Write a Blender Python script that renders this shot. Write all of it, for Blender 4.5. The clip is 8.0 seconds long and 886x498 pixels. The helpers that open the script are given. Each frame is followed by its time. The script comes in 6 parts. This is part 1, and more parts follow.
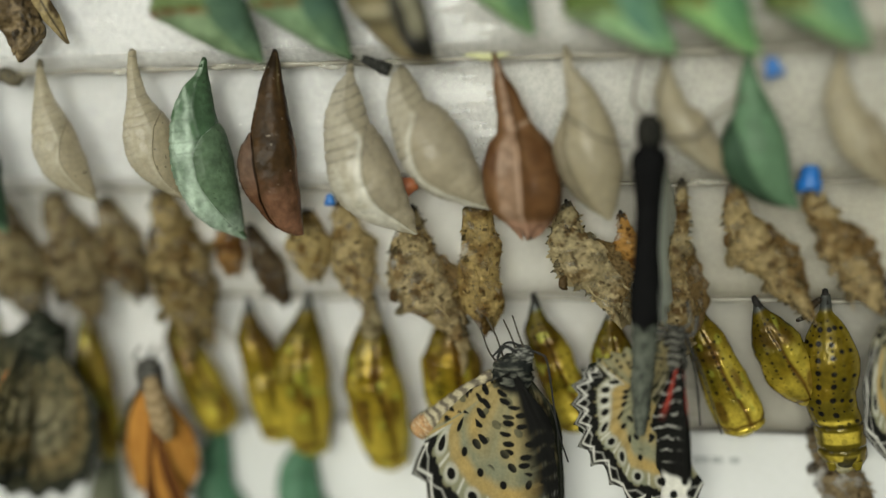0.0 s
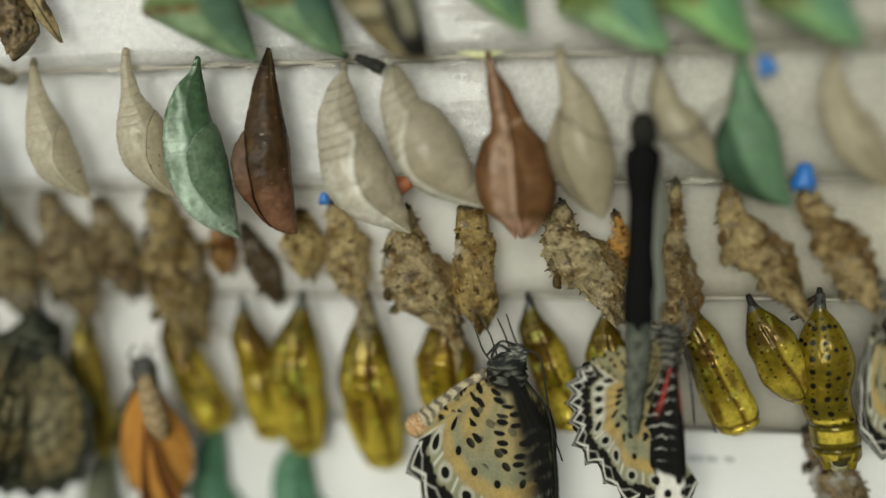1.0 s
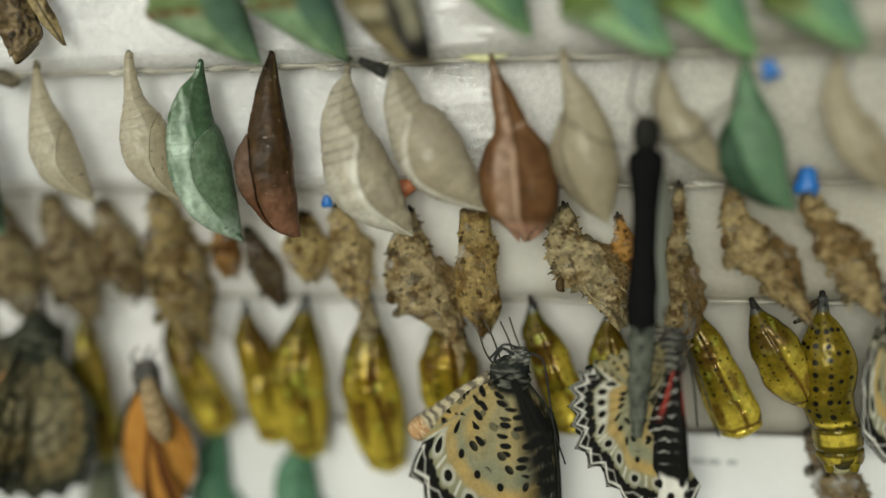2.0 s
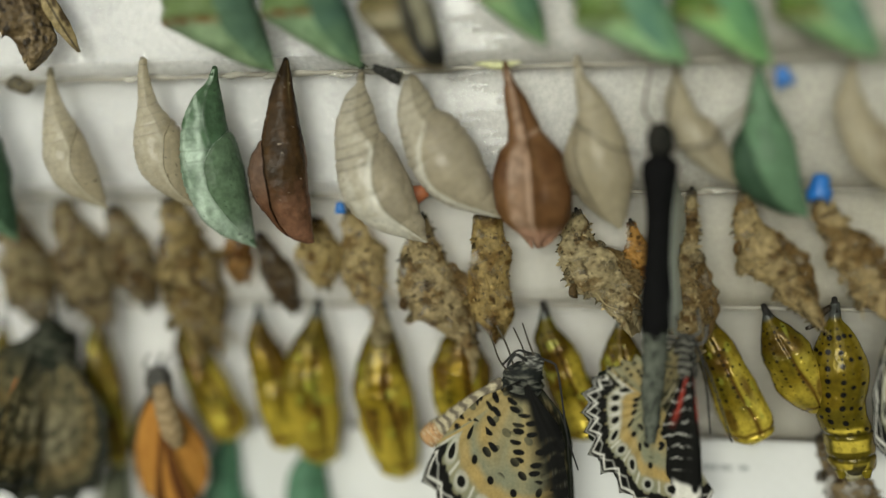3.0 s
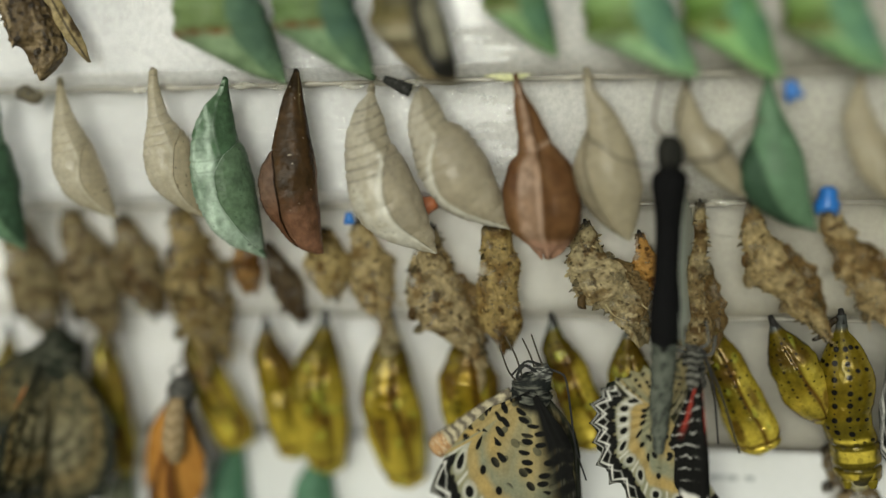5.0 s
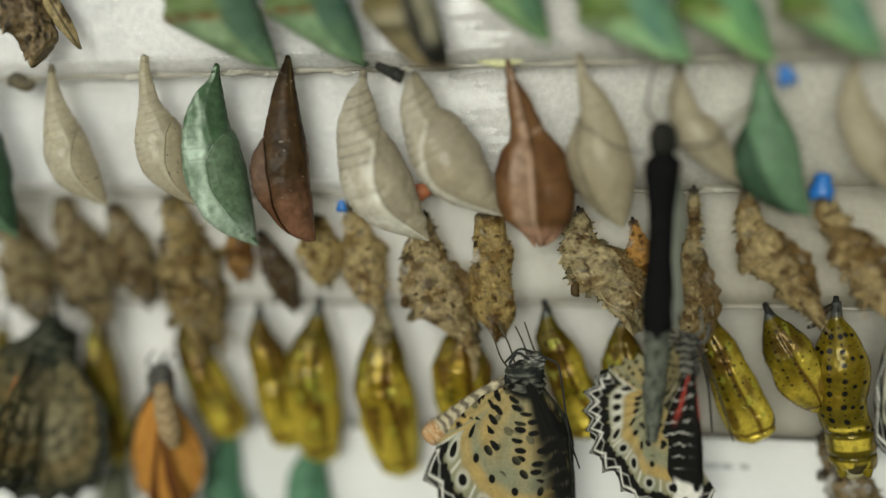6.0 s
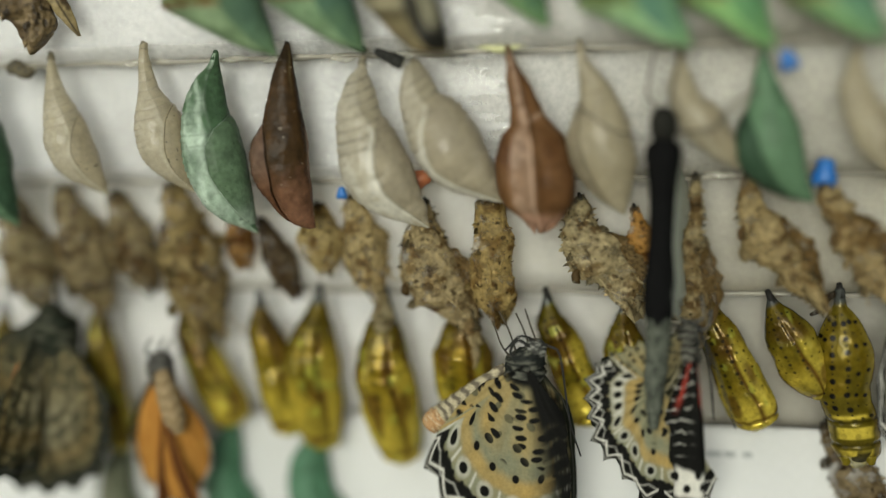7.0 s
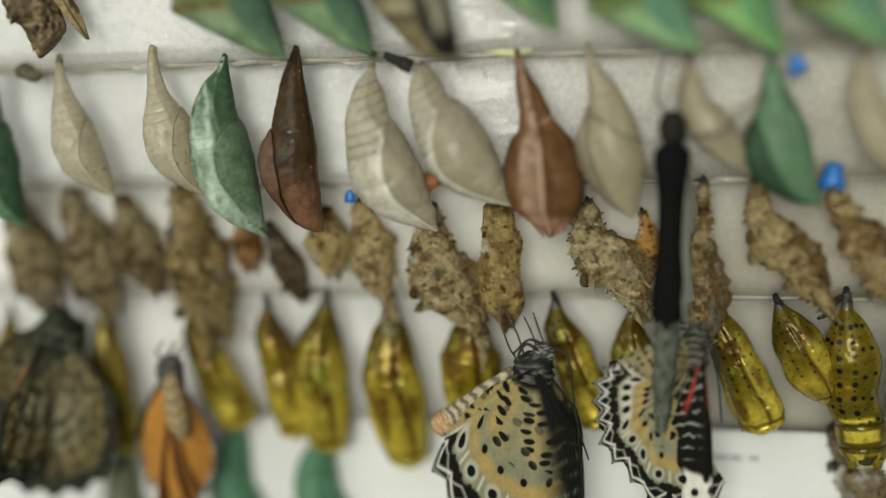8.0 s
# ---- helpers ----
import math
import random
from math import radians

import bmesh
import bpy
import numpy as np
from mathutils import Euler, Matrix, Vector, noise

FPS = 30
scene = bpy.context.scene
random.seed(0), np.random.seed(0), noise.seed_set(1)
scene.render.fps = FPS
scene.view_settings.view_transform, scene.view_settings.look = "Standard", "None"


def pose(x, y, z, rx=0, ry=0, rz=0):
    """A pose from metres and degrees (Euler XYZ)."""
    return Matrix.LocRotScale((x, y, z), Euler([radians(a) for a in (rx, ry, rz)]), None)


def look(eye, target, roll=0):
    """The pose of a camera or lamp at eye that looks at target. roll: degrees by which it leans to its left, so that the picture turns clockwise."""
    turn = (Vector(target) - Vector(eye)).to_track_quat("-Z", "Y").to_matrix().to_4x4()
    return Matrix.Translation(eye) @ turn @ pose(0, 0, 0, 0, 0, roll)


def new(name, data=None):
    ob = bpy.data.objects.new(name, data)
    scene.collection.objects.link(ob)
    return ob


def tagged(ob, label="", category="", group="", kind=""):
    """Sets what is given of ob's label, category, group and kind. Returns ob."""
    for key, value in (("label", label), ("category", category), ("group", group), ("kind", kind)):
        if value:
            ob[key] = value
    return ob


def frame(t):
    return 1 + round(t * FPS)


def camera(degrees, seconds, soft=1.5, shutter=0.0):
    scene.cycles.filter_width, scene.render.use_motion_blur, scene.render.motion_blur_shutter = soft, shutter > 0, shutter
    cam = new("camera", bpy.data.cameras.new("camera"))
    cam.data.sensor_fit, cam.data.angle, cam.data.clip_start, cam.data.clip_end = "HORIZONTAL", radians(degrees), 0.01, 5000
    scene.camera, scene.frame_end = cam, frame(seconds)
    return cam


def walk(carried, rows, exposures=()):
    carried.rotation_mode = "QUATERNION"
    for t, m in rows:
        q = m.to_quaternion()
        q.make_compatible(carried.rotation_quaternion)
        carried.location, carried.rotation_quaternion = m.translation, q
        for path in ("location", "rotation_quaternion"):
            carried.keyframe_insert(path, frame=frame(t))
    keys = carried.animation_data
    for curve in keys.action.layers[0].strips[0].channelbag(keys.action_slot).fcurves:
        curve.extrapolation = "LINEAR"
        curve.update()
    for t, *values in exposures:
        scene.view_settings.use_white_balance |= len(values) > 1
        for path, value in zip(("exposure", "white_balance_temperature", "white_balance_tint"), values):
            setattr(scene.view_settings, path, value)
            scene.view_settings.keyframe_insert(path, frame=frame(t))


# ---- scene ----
# ---------------------------------------------------------------- camera
cam = camera(43.0, 8.0, soft=1.25)
cam.data.dof.use_dof = True
cam.data.dof.focus_distance = 0.1972
cam.data.dof.aperture_fstop = 1.95
PATH = [
    (0.0, pose(0.03758, -0.19334, 1.33473, 79.995, 1.871, 10.670)),
    (0.5, pose(0.03845, -0.19301, 1.33442, 80.054, 1.901, 10.802)),
    (1.0, pose(0.03886, -0.19292, 1.33433, 80.024, 1.914, 10.744)),
    (2.5, pose(0.03691, -0.19337, 1.33518, 80.045, 1.851, 10.613)),
    (3.0, pose(0.03548, -0.19401, 1.33533, 80.267, 1.830, 10.556)),
    (3.5, pose(0.03391, -0.19458, 1.33598, 80.384, 1.730, 10.450)),
    (4.0, pose(0.03234, -0.19511, 1.33676, 80.474, 1.678, 10.284)),
    (5.5, pose(0.03227, -0.19513, 1.33640, 80.481, 1.583, 10.055)),
    (6.0, pose(0.03412, -0.19408, 1.33530, 80.183, 1.673, 10.288)),
    (6.5, pose(0.03600, -0.19306, 1.33474, 79.797, 1.820, 10.690)),
    (7.0, pose(0.03600, -0.19296, 1.33435, 79.752, 1.854, 10.879)),
    (7.5, pose(0.03387, -0.19358, 1.33399, 79.975, 1.770, 10.578)),
    (8.0, pose(0.03354, -0.19378, 1.33442, 79.946, 1.736, 10.575)),
]
walk(cam, PATH, exposures=[(0.0, 0.0), (8.0, 0.0)])

# ---------------------------------------------------------------- daylight
world = bpy.data.worlds.new("sky")
scene.world = world
world.use_nodes = True
wn = world.node_tree.nodes
sky = wn.new("ShaderNodeTexSky")
sky.sky_type, sky.sun_disc = "NISHITA", False
sky.sun_elevation, sky.sun_rotation = radians(50), radians(200)
wn["Background"].inputs[1].default_value = 0.1
world.node_tree.links.new(sky.outputs[0], wn["Background"].inputs[0])


def window_light(name, eye, target, sx, sy, watts, colour):
    data = bpy.data.lights.new(name, "AREA")
    data.shape, data.size, data.size_y, data.energy, data.color = "RECTANGLE", sx, sy, watts, colour
    new(name, data).matrix_world = look(eye, target)


window_light("daylight_south", (-0.02, -0.904, 1.49), (-0.02, 0, 1.49), 0.42, 0.29, 7.5, (0.965, 0.97, 0.84))
window_light("daylight_roof", (0.03, -0.49, 1.684), (0.03, -0.49, 0), 0.63, 0.6, 0.9, (0.985, 0.97, 0.86))
window_light("daylight_west", (-0.594, -0.46, 1.36), (0, -0.46, 1.36), 0.57, 0.45, 1.6, (0.99, 0.98, 0.90))
window_light("daylight_east", (0.594, -0.46, 1.36), (0, -0.46, 1.36), 0.57, 0.45, 0.1, (0.99, 0.98, 0.90))

# ---------------------------------------------------------------- materials


def material(name, base=(0.5, 0.5, 0.5), rough=0.5, metal=0.0, tint=False, grain=0.0, grain_size=900.0, bump=0.0, bump_size=1500.0,
             sheen=0.0, thin=0.0, clear=0.0, coat=0.0, dark=None, stain=0.0, stain_size=160.0, spec=0.5):
    """A surface: a base colour or the mesh's own tint, grain and stains in it, and fine relief."""
    m = bpy.data.materials.new(name)
    m.use_nodes = True
    nodes, links = m.node_tree.nodes, m.node_tree.links
    bsdf = nodes["Principled BSDF"]
    where = nodes.new("ShaderNodeTexCoord").outputs["Object"]
    if tint:
        at = nodes.new("ShaderNodeAttribute")
        at.attribute_name = "tint"
        colour = at.outputs["Color"]
    else:
        rgb = nodes.new("ShaderNodeRGB")
        rgb.outputs[0].default_value = (*base, 1)
        colour = rgb.outputs[0]
    for amount, size, detail in ((grain, grain_size, 5), (stain, stain_size, 3)):
        if amount:
            tex = nodes.new("ShaderNodeTexNoise")
            tex.inputs["Scale"].default_value, tex.inputs["Detail"].default_value = size, detail
            links.new(where, tex.inputs["Vector"])
            span = nodes.new("ShaderNodeMapRange")
            span.inputs[1].default_value, span.inputs[2].default_value = 0.3, 0.7
            span.inputs[3].default_value, span.inputs[4].default_value = 1 - amount, 1 + amount * 0.5
            links.new(tex.outputs["Fac"], span.inputs[0])
            mix = nodes.new("ShaderNodeMix")
            mix.data_type, mix.blend_type = "RGBA", "MULTIPLY"
            mix.inputs[0].default_value = 1
            links.new(colour, mix.inputs[6])
            links.new(span.outputs[0], mix.inputs[7])
            colour = mix.outputs[2]
    links.new(colour, bsdf.inputs["Base Color"])
    bsdf.inputs["Roughness"].default_value = rough
    bsdf.inputs["Metallic"].default_value = metal
    bsdf.inputs["Specular IOR Level"].default_value = spec
    bsdf.inputs["Coat Weight"].default_value = coat
    bsdf.inputs["Coat Roughness"].default_value = 0.15
    bsdf.inputs["Sheen Weight"].default_value = sheen
    if bump:
        tex = nodes.new("ShaderNodeTexNoise")
        tex.inputs["Scale"].default_value, tex.inputs["Detail"].default_value = bump_size, 6
        links.new(where, tex.inputs["Vector"])
        relief = nodes.new("ShaderNodeBump")
        relief.inputs["Strength"].default_value, relief.inputs["Distance"].default_value = bump, 0.0006
        links.new(tex.outputs["Fac"], relief.inputs["Height"])
        links.new(relief.outputs[0], bsdf.inputs["Normal"])
    out = nodes["Material Output"]
    shade = bsdf.outputs[0]
    if thin:
        glow = nodes.new("ShaderNodeBsdfTranslucent")
        links.new(colour, glow.inputs["Color"])
        mix = nodes.new("ShaderNodeMixShader")
        mix.inputs[0].default_value = thin
        links.new(shade, mix.inputs[1])
        links.new(glow.outputs[0], mix.inputs[2])
        shade = mix.outputs[0]
    if clear:
        see = nodes.new("ShaderNodeBsdfTransparent")
        mix = nodes.new("ShaderNodeMixShader")
        mix.inputs[0].default_value = clear
        links.new(shade, mix.inputs[1])
        links.new(see.outputs[0], mix.inputs[2])
        shade = mix.outputs[0]
    links.new(shade, out.inputs["Surface"])
    return m


def foam_material(name, base, sparkle):
    """Foam sheet under a clinging plastic film: pale, creased, with small wet glints."""
    m = material(name, base, rough=0.45, grain=0.05 + 0.11 * sparkle, grain_size=900, stain=0.12, stain_size=110)
    nodes, links = m.node_tree.nodes, m.node_tree.links
    bsdf = nodes["Principled BSDF"]
    where = nodes.new("ShaderNodeTexCoord").outputs["Object"]
    cells = nodes.new("ShaderNodeTexVoronoi")
    cells.inputs["Scale"].default_value = 1100
    fine = nodes.new("ShaderNodeTexNoise")
    fine.inputs["Scale"].default_value, fine.inputs["Detail"].default_value = 420, 5
    patch = nodes.new("ShaderNodeTexNoise")
    patch.inputs["Scale"].default_value = 45
    for tex in (cells, fine, patch):
        links.new(where, tex.inputs["Vector"])
    add = nodes.new("ShaderNodeMath")
    add.operation = "ADD"
    links.new(cells.outputs["Distance"], add.inputs[0])
    links.new(fine.outputs["Fac"], add.inputs[1])
    relief = nodes.new("ShaderNodeBump")
    relief.inputs["Strength"].default_value, relief.inputs["Distance"].default_value = 0.9 * sparkle + 0.08, 0.0012
    links.new(add.outputs[0], relief.inputs["Height"])
    links.new(relief.outputs[0], bsdf.inputs["Coat Normal"])
    span = nodes.new("ShaderNodeMapRange")
    span.inputs[1].default_value, span.inputs[2].default_value = 0.36, 0.6
    span.inputs[3].default_value, span.inputs[4].default_value = 0.0, sparkle
    links.new(patch.outputs["Fac"], span.inputs[0])
    axes = nodes.new("ShaderNodeSeparateXYZ")
    links.new(where, axes.inputs[0])
    reach = nodes.new("ShaderNodeMapRange")  # the film covers the slats as far as here
    reach.inputs[1].default_value, reach.inputs[2].default_value = 0.045, 0.01
    links.new(axes.outputs[0], reach.inputs[0])
    times = nodes.new("ShaderNodeMath")
    times.operation = "MULTIPLY"
    links.new(span.outputs[0], times.inputs[0])
    links.new(reach.outputs[0], times.inputs[1])
    links.new(times.outputs[0], bsdf.inputs["Coat Weight"])
    aged = nodes.new("ShaderNodeMapRange")  # yellowed towards the far end
    aged.inputs[1].default_value, aged.inputs[2].default_value = -0.02, 0.05
    links.new(axes.outputs[0], aged.inputs[0])
    yellow = nodes.new("ShaderNodeMix")
    yellow.data_type, yellow.blend_type = "RGBA", "MULTIPLY"
    yellow.inputs[7].default_value = (0.54, 0.51, 0.435, 1)
    links.new(aged.outputs[0], yellow.inputs[0])
    links.new(bsdf.inputs["Base Color"].links[0].from_socket, yellow.inputs[6])
    links.new(yellow.outputs[2], bsdf.inputs["Base Color"])
    bsdf.inputs["Coat Roughness"].default_value = 0.12
    soft = nodes.new("ShaderNodeBump")
    soft.inputs["Strength"].default_value, soft.inputs["Distance"].default_value = 0.25, 0.0004
    links.new(fine.outputs["Fac"], soft.inputs["Height"])
    links.new(soft.outputs[0], bsdf.inputs["Normal"])
    bsdf.subsurface_method = "BURLEY"
    bsdf.inputs["Subsurface Weight"].default_value = 1.0
    bsdf.inputs["Subsurface Radius"].default_value = (1.0, 0.95, 0.85)
    bsdf.inputs["Subsurface Scale"].default_value = 0.012
    return m


FOAM = foam_material("foam_film", (0.655, 0.645, 0.62), 1.0)
FOAM_DRY = foam_material("foam_dry", (0.68, 0.66, 0.61), 0.15)
FOAM_WHITE = foam_material("foam_white", (0.70, 0.685, 0.655), 0.1)
PAPER = material("paper", (0.63, 0.63, 0.615), 0.75, grain=0.03, stain=0.05, stain_size=40, bump=0.1, bump_size=900)
INK = material("grey_ink", (0.36, 0.37, 0.37), 0.8, grain=0.2)
WALL = material("painted_wall", (0.32, 0.36, 0.30), 0.8, grain=0.08, grain_size=200, stain=0.15, stain_size=10, bump=0.2, bump_size=400)
FLOOR = material("concrete_floor", (0.22, 0.21, 0.19), 0.8, grain=0.2, grain_size=300, stain=0.25, stain_size=12, bump=0.3, bump_size=400)
FILM = material("clinging_film", (0.80, 0.80, 0.80), 0.2, grain=0.05, clear=0.72, coat=0.55, spec=0.7)
FILM.node_tree.nodes["Principled BSDF"].inputs["Coat IOR"].default_value = 1.9
GLUE = material("clear_glue", (0.50, 0.48, 0.40), 0.12, grain=0.1, clear=0.62, coat=0.6, bump=0.3, bump_size=500)
GLUE_LINE = material("old_glue", (0.43, 0.40, 0.33), 0.4, grain=0.15, grain_size=500, stain=0.2, stain_size=120, clear=0.35, coat=0.3, bump=0.3, bump_size=500)
GLUE_YELLOW = material("yellow_glue", (0.62, 0.62, 0.33), 0.35, grain=0.15, clear=0.1, bump=0.3, bump_size=600)
SKIN = material("pupa_skin", rough=0.38, tint=True, grain=0.24, grain_size=1100, stain=0.22, stain_size=420, bump=0.4, bump_size=900, thin=0.05, spec=0.14)
SHELL = material("empty_shell", rough=0.34, tint=True, grain=0.16, grain_size=1100, stain=0.12, stain_size=300, bump=0.35, bump_size=1300, thin=0.35, clear=0.3, coat=0.4, spec=0.35)
HUSK = material("dry_husk", rough=0.5, tint=True, grain=0.35, grain_size=1500, stain=0.25, stain_size=420, bump=0.3, bump_size=1300, thin=0.45, spec=0.15)


def tatter(m, size, most):
    """Wears holes and thin places into a dry skin."""
    nodes, links = m.node_tree.nodes, m.node_tree.links
    tex = nodes.new("ShaderNodeTexNoise")
    tex.inputs["Scale"].default_value, tex.inputs["Detail"].default_value = size, 4
    links.new(nodes.new("ShaderNodeTexCoord").outputs["Object"], tex.inputs["Vector"])
    span = nodes.new("ShaderNodeMapRange")
    span.inputs[1].default_value, span.inputs[2].default_value, span.inputs[3].default_value, span.inputs[4].default_value = 0.46, 0.64, 0.0, most
    links.new(tex.outputs["Fac"], span.inputs[0])
    out = nodes["Material Output"].inputs["Surface"]
    mix = nodes.new("ShaderNodeMixShader")
    links.new(span.outputs[0], mix.inputs[0])
    links.new(out.links[0].from_socket, mix.inputs[1])
    links.new(nodes.new("ShaderNodeBsdfTransparent").outputs[0], mix.inputs[2])
    links.new(mix.outputs[0], out)


tatter(HUSK, 420, 0.75)
GOLD = material("gold_skin", rough=0.24, metal=0.32, tint=True, grain=0.3, grain_size=900, bump=0.45, bump_size=520, coat=0.1, spec=0.15, thin=0.06)
GOLD.node_tree.nodes["Principled BSDF"].inputs["Coat Roughness"].default_value = 0.06
LEAFY = material("dead_leaf_skin", rough=0.45, tint=True, grain=0.35, grain_size=1300, stain=0.25, stain_size=400, bump=0.4, bump_size=1000, thin=0.2, spec=0.2)
STEM = material("dark_stem", (0.018, 0.017, 0.015), 0.6, grain=0.4, bump=0.3, spec=0.1)
WING = material("wing_scales", rough=0.62, tint=True, grain=0.13, grain_size=1800, stain=0.1, stain_size=500, bump=0.2, bump_size=2600, thin=0.06, spec=0.05)
FUR = material("insect_body", rough=0.7, tint=True, grain=0.3, grain_size=2600, bump=0.4, bump_size=2400, spec=0.03)
CLEAR_WING = material("glassy_wing", (0.62, 0.66, 0.58), 0.3, grain=0.1, clear=0.6, thin=0.3)
BLUE = material("blue_plastic", (0.012, 0.13, 0.42), 0.35, grain=0.15, grain_size=600, bump=0.1)
RED = material("orange_plastic", (0.46, 0.15, 0.06), 0.5, grain=0.15, grain_size=600, bump=0.1)

# ---------------------------------------------------------------- mesh helpers


def curve(knots):
    """A smooth function through (t, value) knots, with no overshoot."""
    t, v = np.array(knots, float).T
    h, d = np.diff(t), np.diff(v) / np.diff(t)
    m = np.r_[d[0], np.where(d[:-1] * d[1:] > 0, 2 * d[:-1] * d[1:] / np.where(d[:-1] + d[1:] == 0, 1, d[:-1] + d[1:]), 0), d[-1]]

    def f(x):
        x = np.clip(np.asarray(x, float), t[0], t[-1])
        k = np.clip(np.searchsorted(t, x, side="right") - 1, 0, len(h) - 1)
        s = (x - t[k]) / h[k]
        return ((1 + 2 * s) * (1 - s) ** 2 * v[k] + s * (1 - s) ** 2 * h[k] * m[k] + s * s * (3 - 2 * s) * v[k + 1] + s * s * (s - 1) * h[k] * m[k + 1])

    return f


def blend(a, b, k):
    return np.asarray(a) * (1 - k[..., None]) + np.asarray(b) * k[..., None]


def step(lo, hi, x):
    s = np.clip((x - lo) / (hi - lo), 0, 1)
    return s * s * (3 - 2 * s)


def ripple(x, y, z, size, seed=0.0):
    """Cheap smooth noise, about -1 to 1."""
    out = 0
    for k, w in ((1.0, 0.5), (2.13, 0.3), (4.3, 0.2)):
        out = out + w * np.sin(size * k * x + 1.7 * seed + 1.3 * np.sin(size * k * 0.8 * z + seed)) * np.cos(size * k * 1.1 * z + 2.3 * seed + np.sin(size * k * 0.9 * y + x * size))
    return out


def lumps(p, size, seed=0.0):
    """Even lattice noise in space, about -1 to 1, with lumps of that size in metres."""
    q = p / size + np.array((3.1, 7.7, 5.3)) * (seed + 1)
    i = np.floor(q)
    f = q - i
    f = f * f * (3 - 2 * f)
    out = 0
    for c in ((0, 0, 0), (0, 0, 1), (0, 1, 0), (0, 1, 1), (1, 0, 0), (1, 0, 1), (1, 1, 0), (1, 1, 1)):
        h = (i + c) @ np.array((127.1, 311.7, 74.7))
        h = np.mod(np.sin(h) * 43758.5453, 1)
        out = out + h * np.prod(np.where(c, f, 1 - f), axis=-1)
    return out * 2.6 - 1.3


def sides(left, right):
    """The middle and the half breadth of a body, along t, from the knots of its two flanks."""
    lo, hi = curve(left), curve(right)
    return (lambda t: (lo(t) + hi(t)) / 2), (lambda t: np.maximum((hi(t) - lo(t)) / 2, 0.006))


def facing(x):
    """Degrees by which a thing that hangs at x turns its front to the middle of the room."""
    return math.degrees(math.atan2(0.036 - x, 0.19))


def narrowed(knots, x, k=1.0):
    """A flank's knots, drawn in by as much as the turn to the room shows more of it."""
    return [(t, o * k * math.cos(radians(facing(x)))) for t, o in knots]


def front_angle(k):
    """The angle of the front point that lies the share k of the way from the one flank to the other."""
    return -np.arccos(np.clip(2 * np.asarray(k, float) - 1, -1, 1))


def mesh_object(name, verts, faces, mat, parent=None, tint=None, label="", smooth=True):
    me = bpy.data.meshes.new(name)
    me.from_pydata(np.asarray(verts).tolist(), [], np.asarray(faces).tolist() if isinstance(faces, np.ndarray) else faces)
    if tint is not None:
        layer = me.attributes.new("tint", "FLOAT_COLOR", "POINT")
        rgba = np.ones((len(verts), 4))
        rgba[:, :3] = np.clip(tint, 0, 1)
        layer.data.foreach_set("color", rgba.ravel())
    me.materials.append(mat)
    if smooth:
        me.polygons.foreach_set("use_smooth", [True] * len(me.polygons))
    me.update()
    ob = new(name, me)
    if parent:
        ob.parent = parent
    return tagged(ob, label)


def part(name, bm, mat, parent, label=""):
    me = bpy.data.meshes.new(name)
    bm.to_mesh(me)
    bm.free()
    me.materials.append(mat)
    ob = new(name, me)
    if parent:
        ob.parent = parent
    return tagged(ob, label)


def grid_faces(n, m, wrap):
    i, j = np.meshgrid(np.arange(n - 1), np.arange(m if wrap else m - 1), indexing="ij")
    k = (j + 1) % m
    return np.stack([i * m + j, (i + 1) * m + j, (i + 1) * m + k, i * m + k], -1).reshape(-1, 4)


def skin(name, place, colour, n, m, mat, parent, label="", t0=0.0, t1=1.0):
    """A closed skin: place(a, t) for the angle a round the axis and t from the top to the bottom."""
    t, a = np.meshgrid(np.linspace(t0, t1, n), np.linspace(0, 2 * math.pi, m, endpoint=False), indexing="ij")
    p = place(a, t).reshape(-1, 3)
    c = colour(a, t).reshape(-1, 3)
    faces = grid_faces(n, m, True).tolist()
    faces += [list(range(m)), list(range((n - 1) * m, n * m))[::-1]]
    return mesh_object(name, p, faces, mat, parent, c, label)


def patch(name, place, colour, n, m, mat, parent, a0, a1, t0, t1, lift, label=""):
    """A plate lying on a skin, between the angles a0(t) and a1(t); lift(a, t, s) is its height, s from 0 to 1 across it."""
    t, s = np.meshgrid(np.linspace(t0, t1, n), np.linspace(0, 1, m), indexing="ij")
    a = a0(t) * (1 - s) + a1(t) * s
    p = place(a, t, lift(a, t, s)).reshape(-1, 3)
    q = place(a, t, -0.0003 + 0 * t).reshape(-1, 3)
    f = grid_faces(n, m, False)
    rim = [k * m for k in range(n)][::-1] + list(range(m)) + [k * m + m - 1 for k in range(n)] + list(range((n - 1) * m, n * m))[::-1]
    faces = f.tolist() + [[b, a_, a_ + n * m, b + n * m] for a_, b in zip(rim, rim[1:]) if a_ != b]
    c = colour(a, t).reshape(-1, 3)
    return mesh_object(name, np.r_[p, q], faces, mat, parent, np.r_[c, c], label)


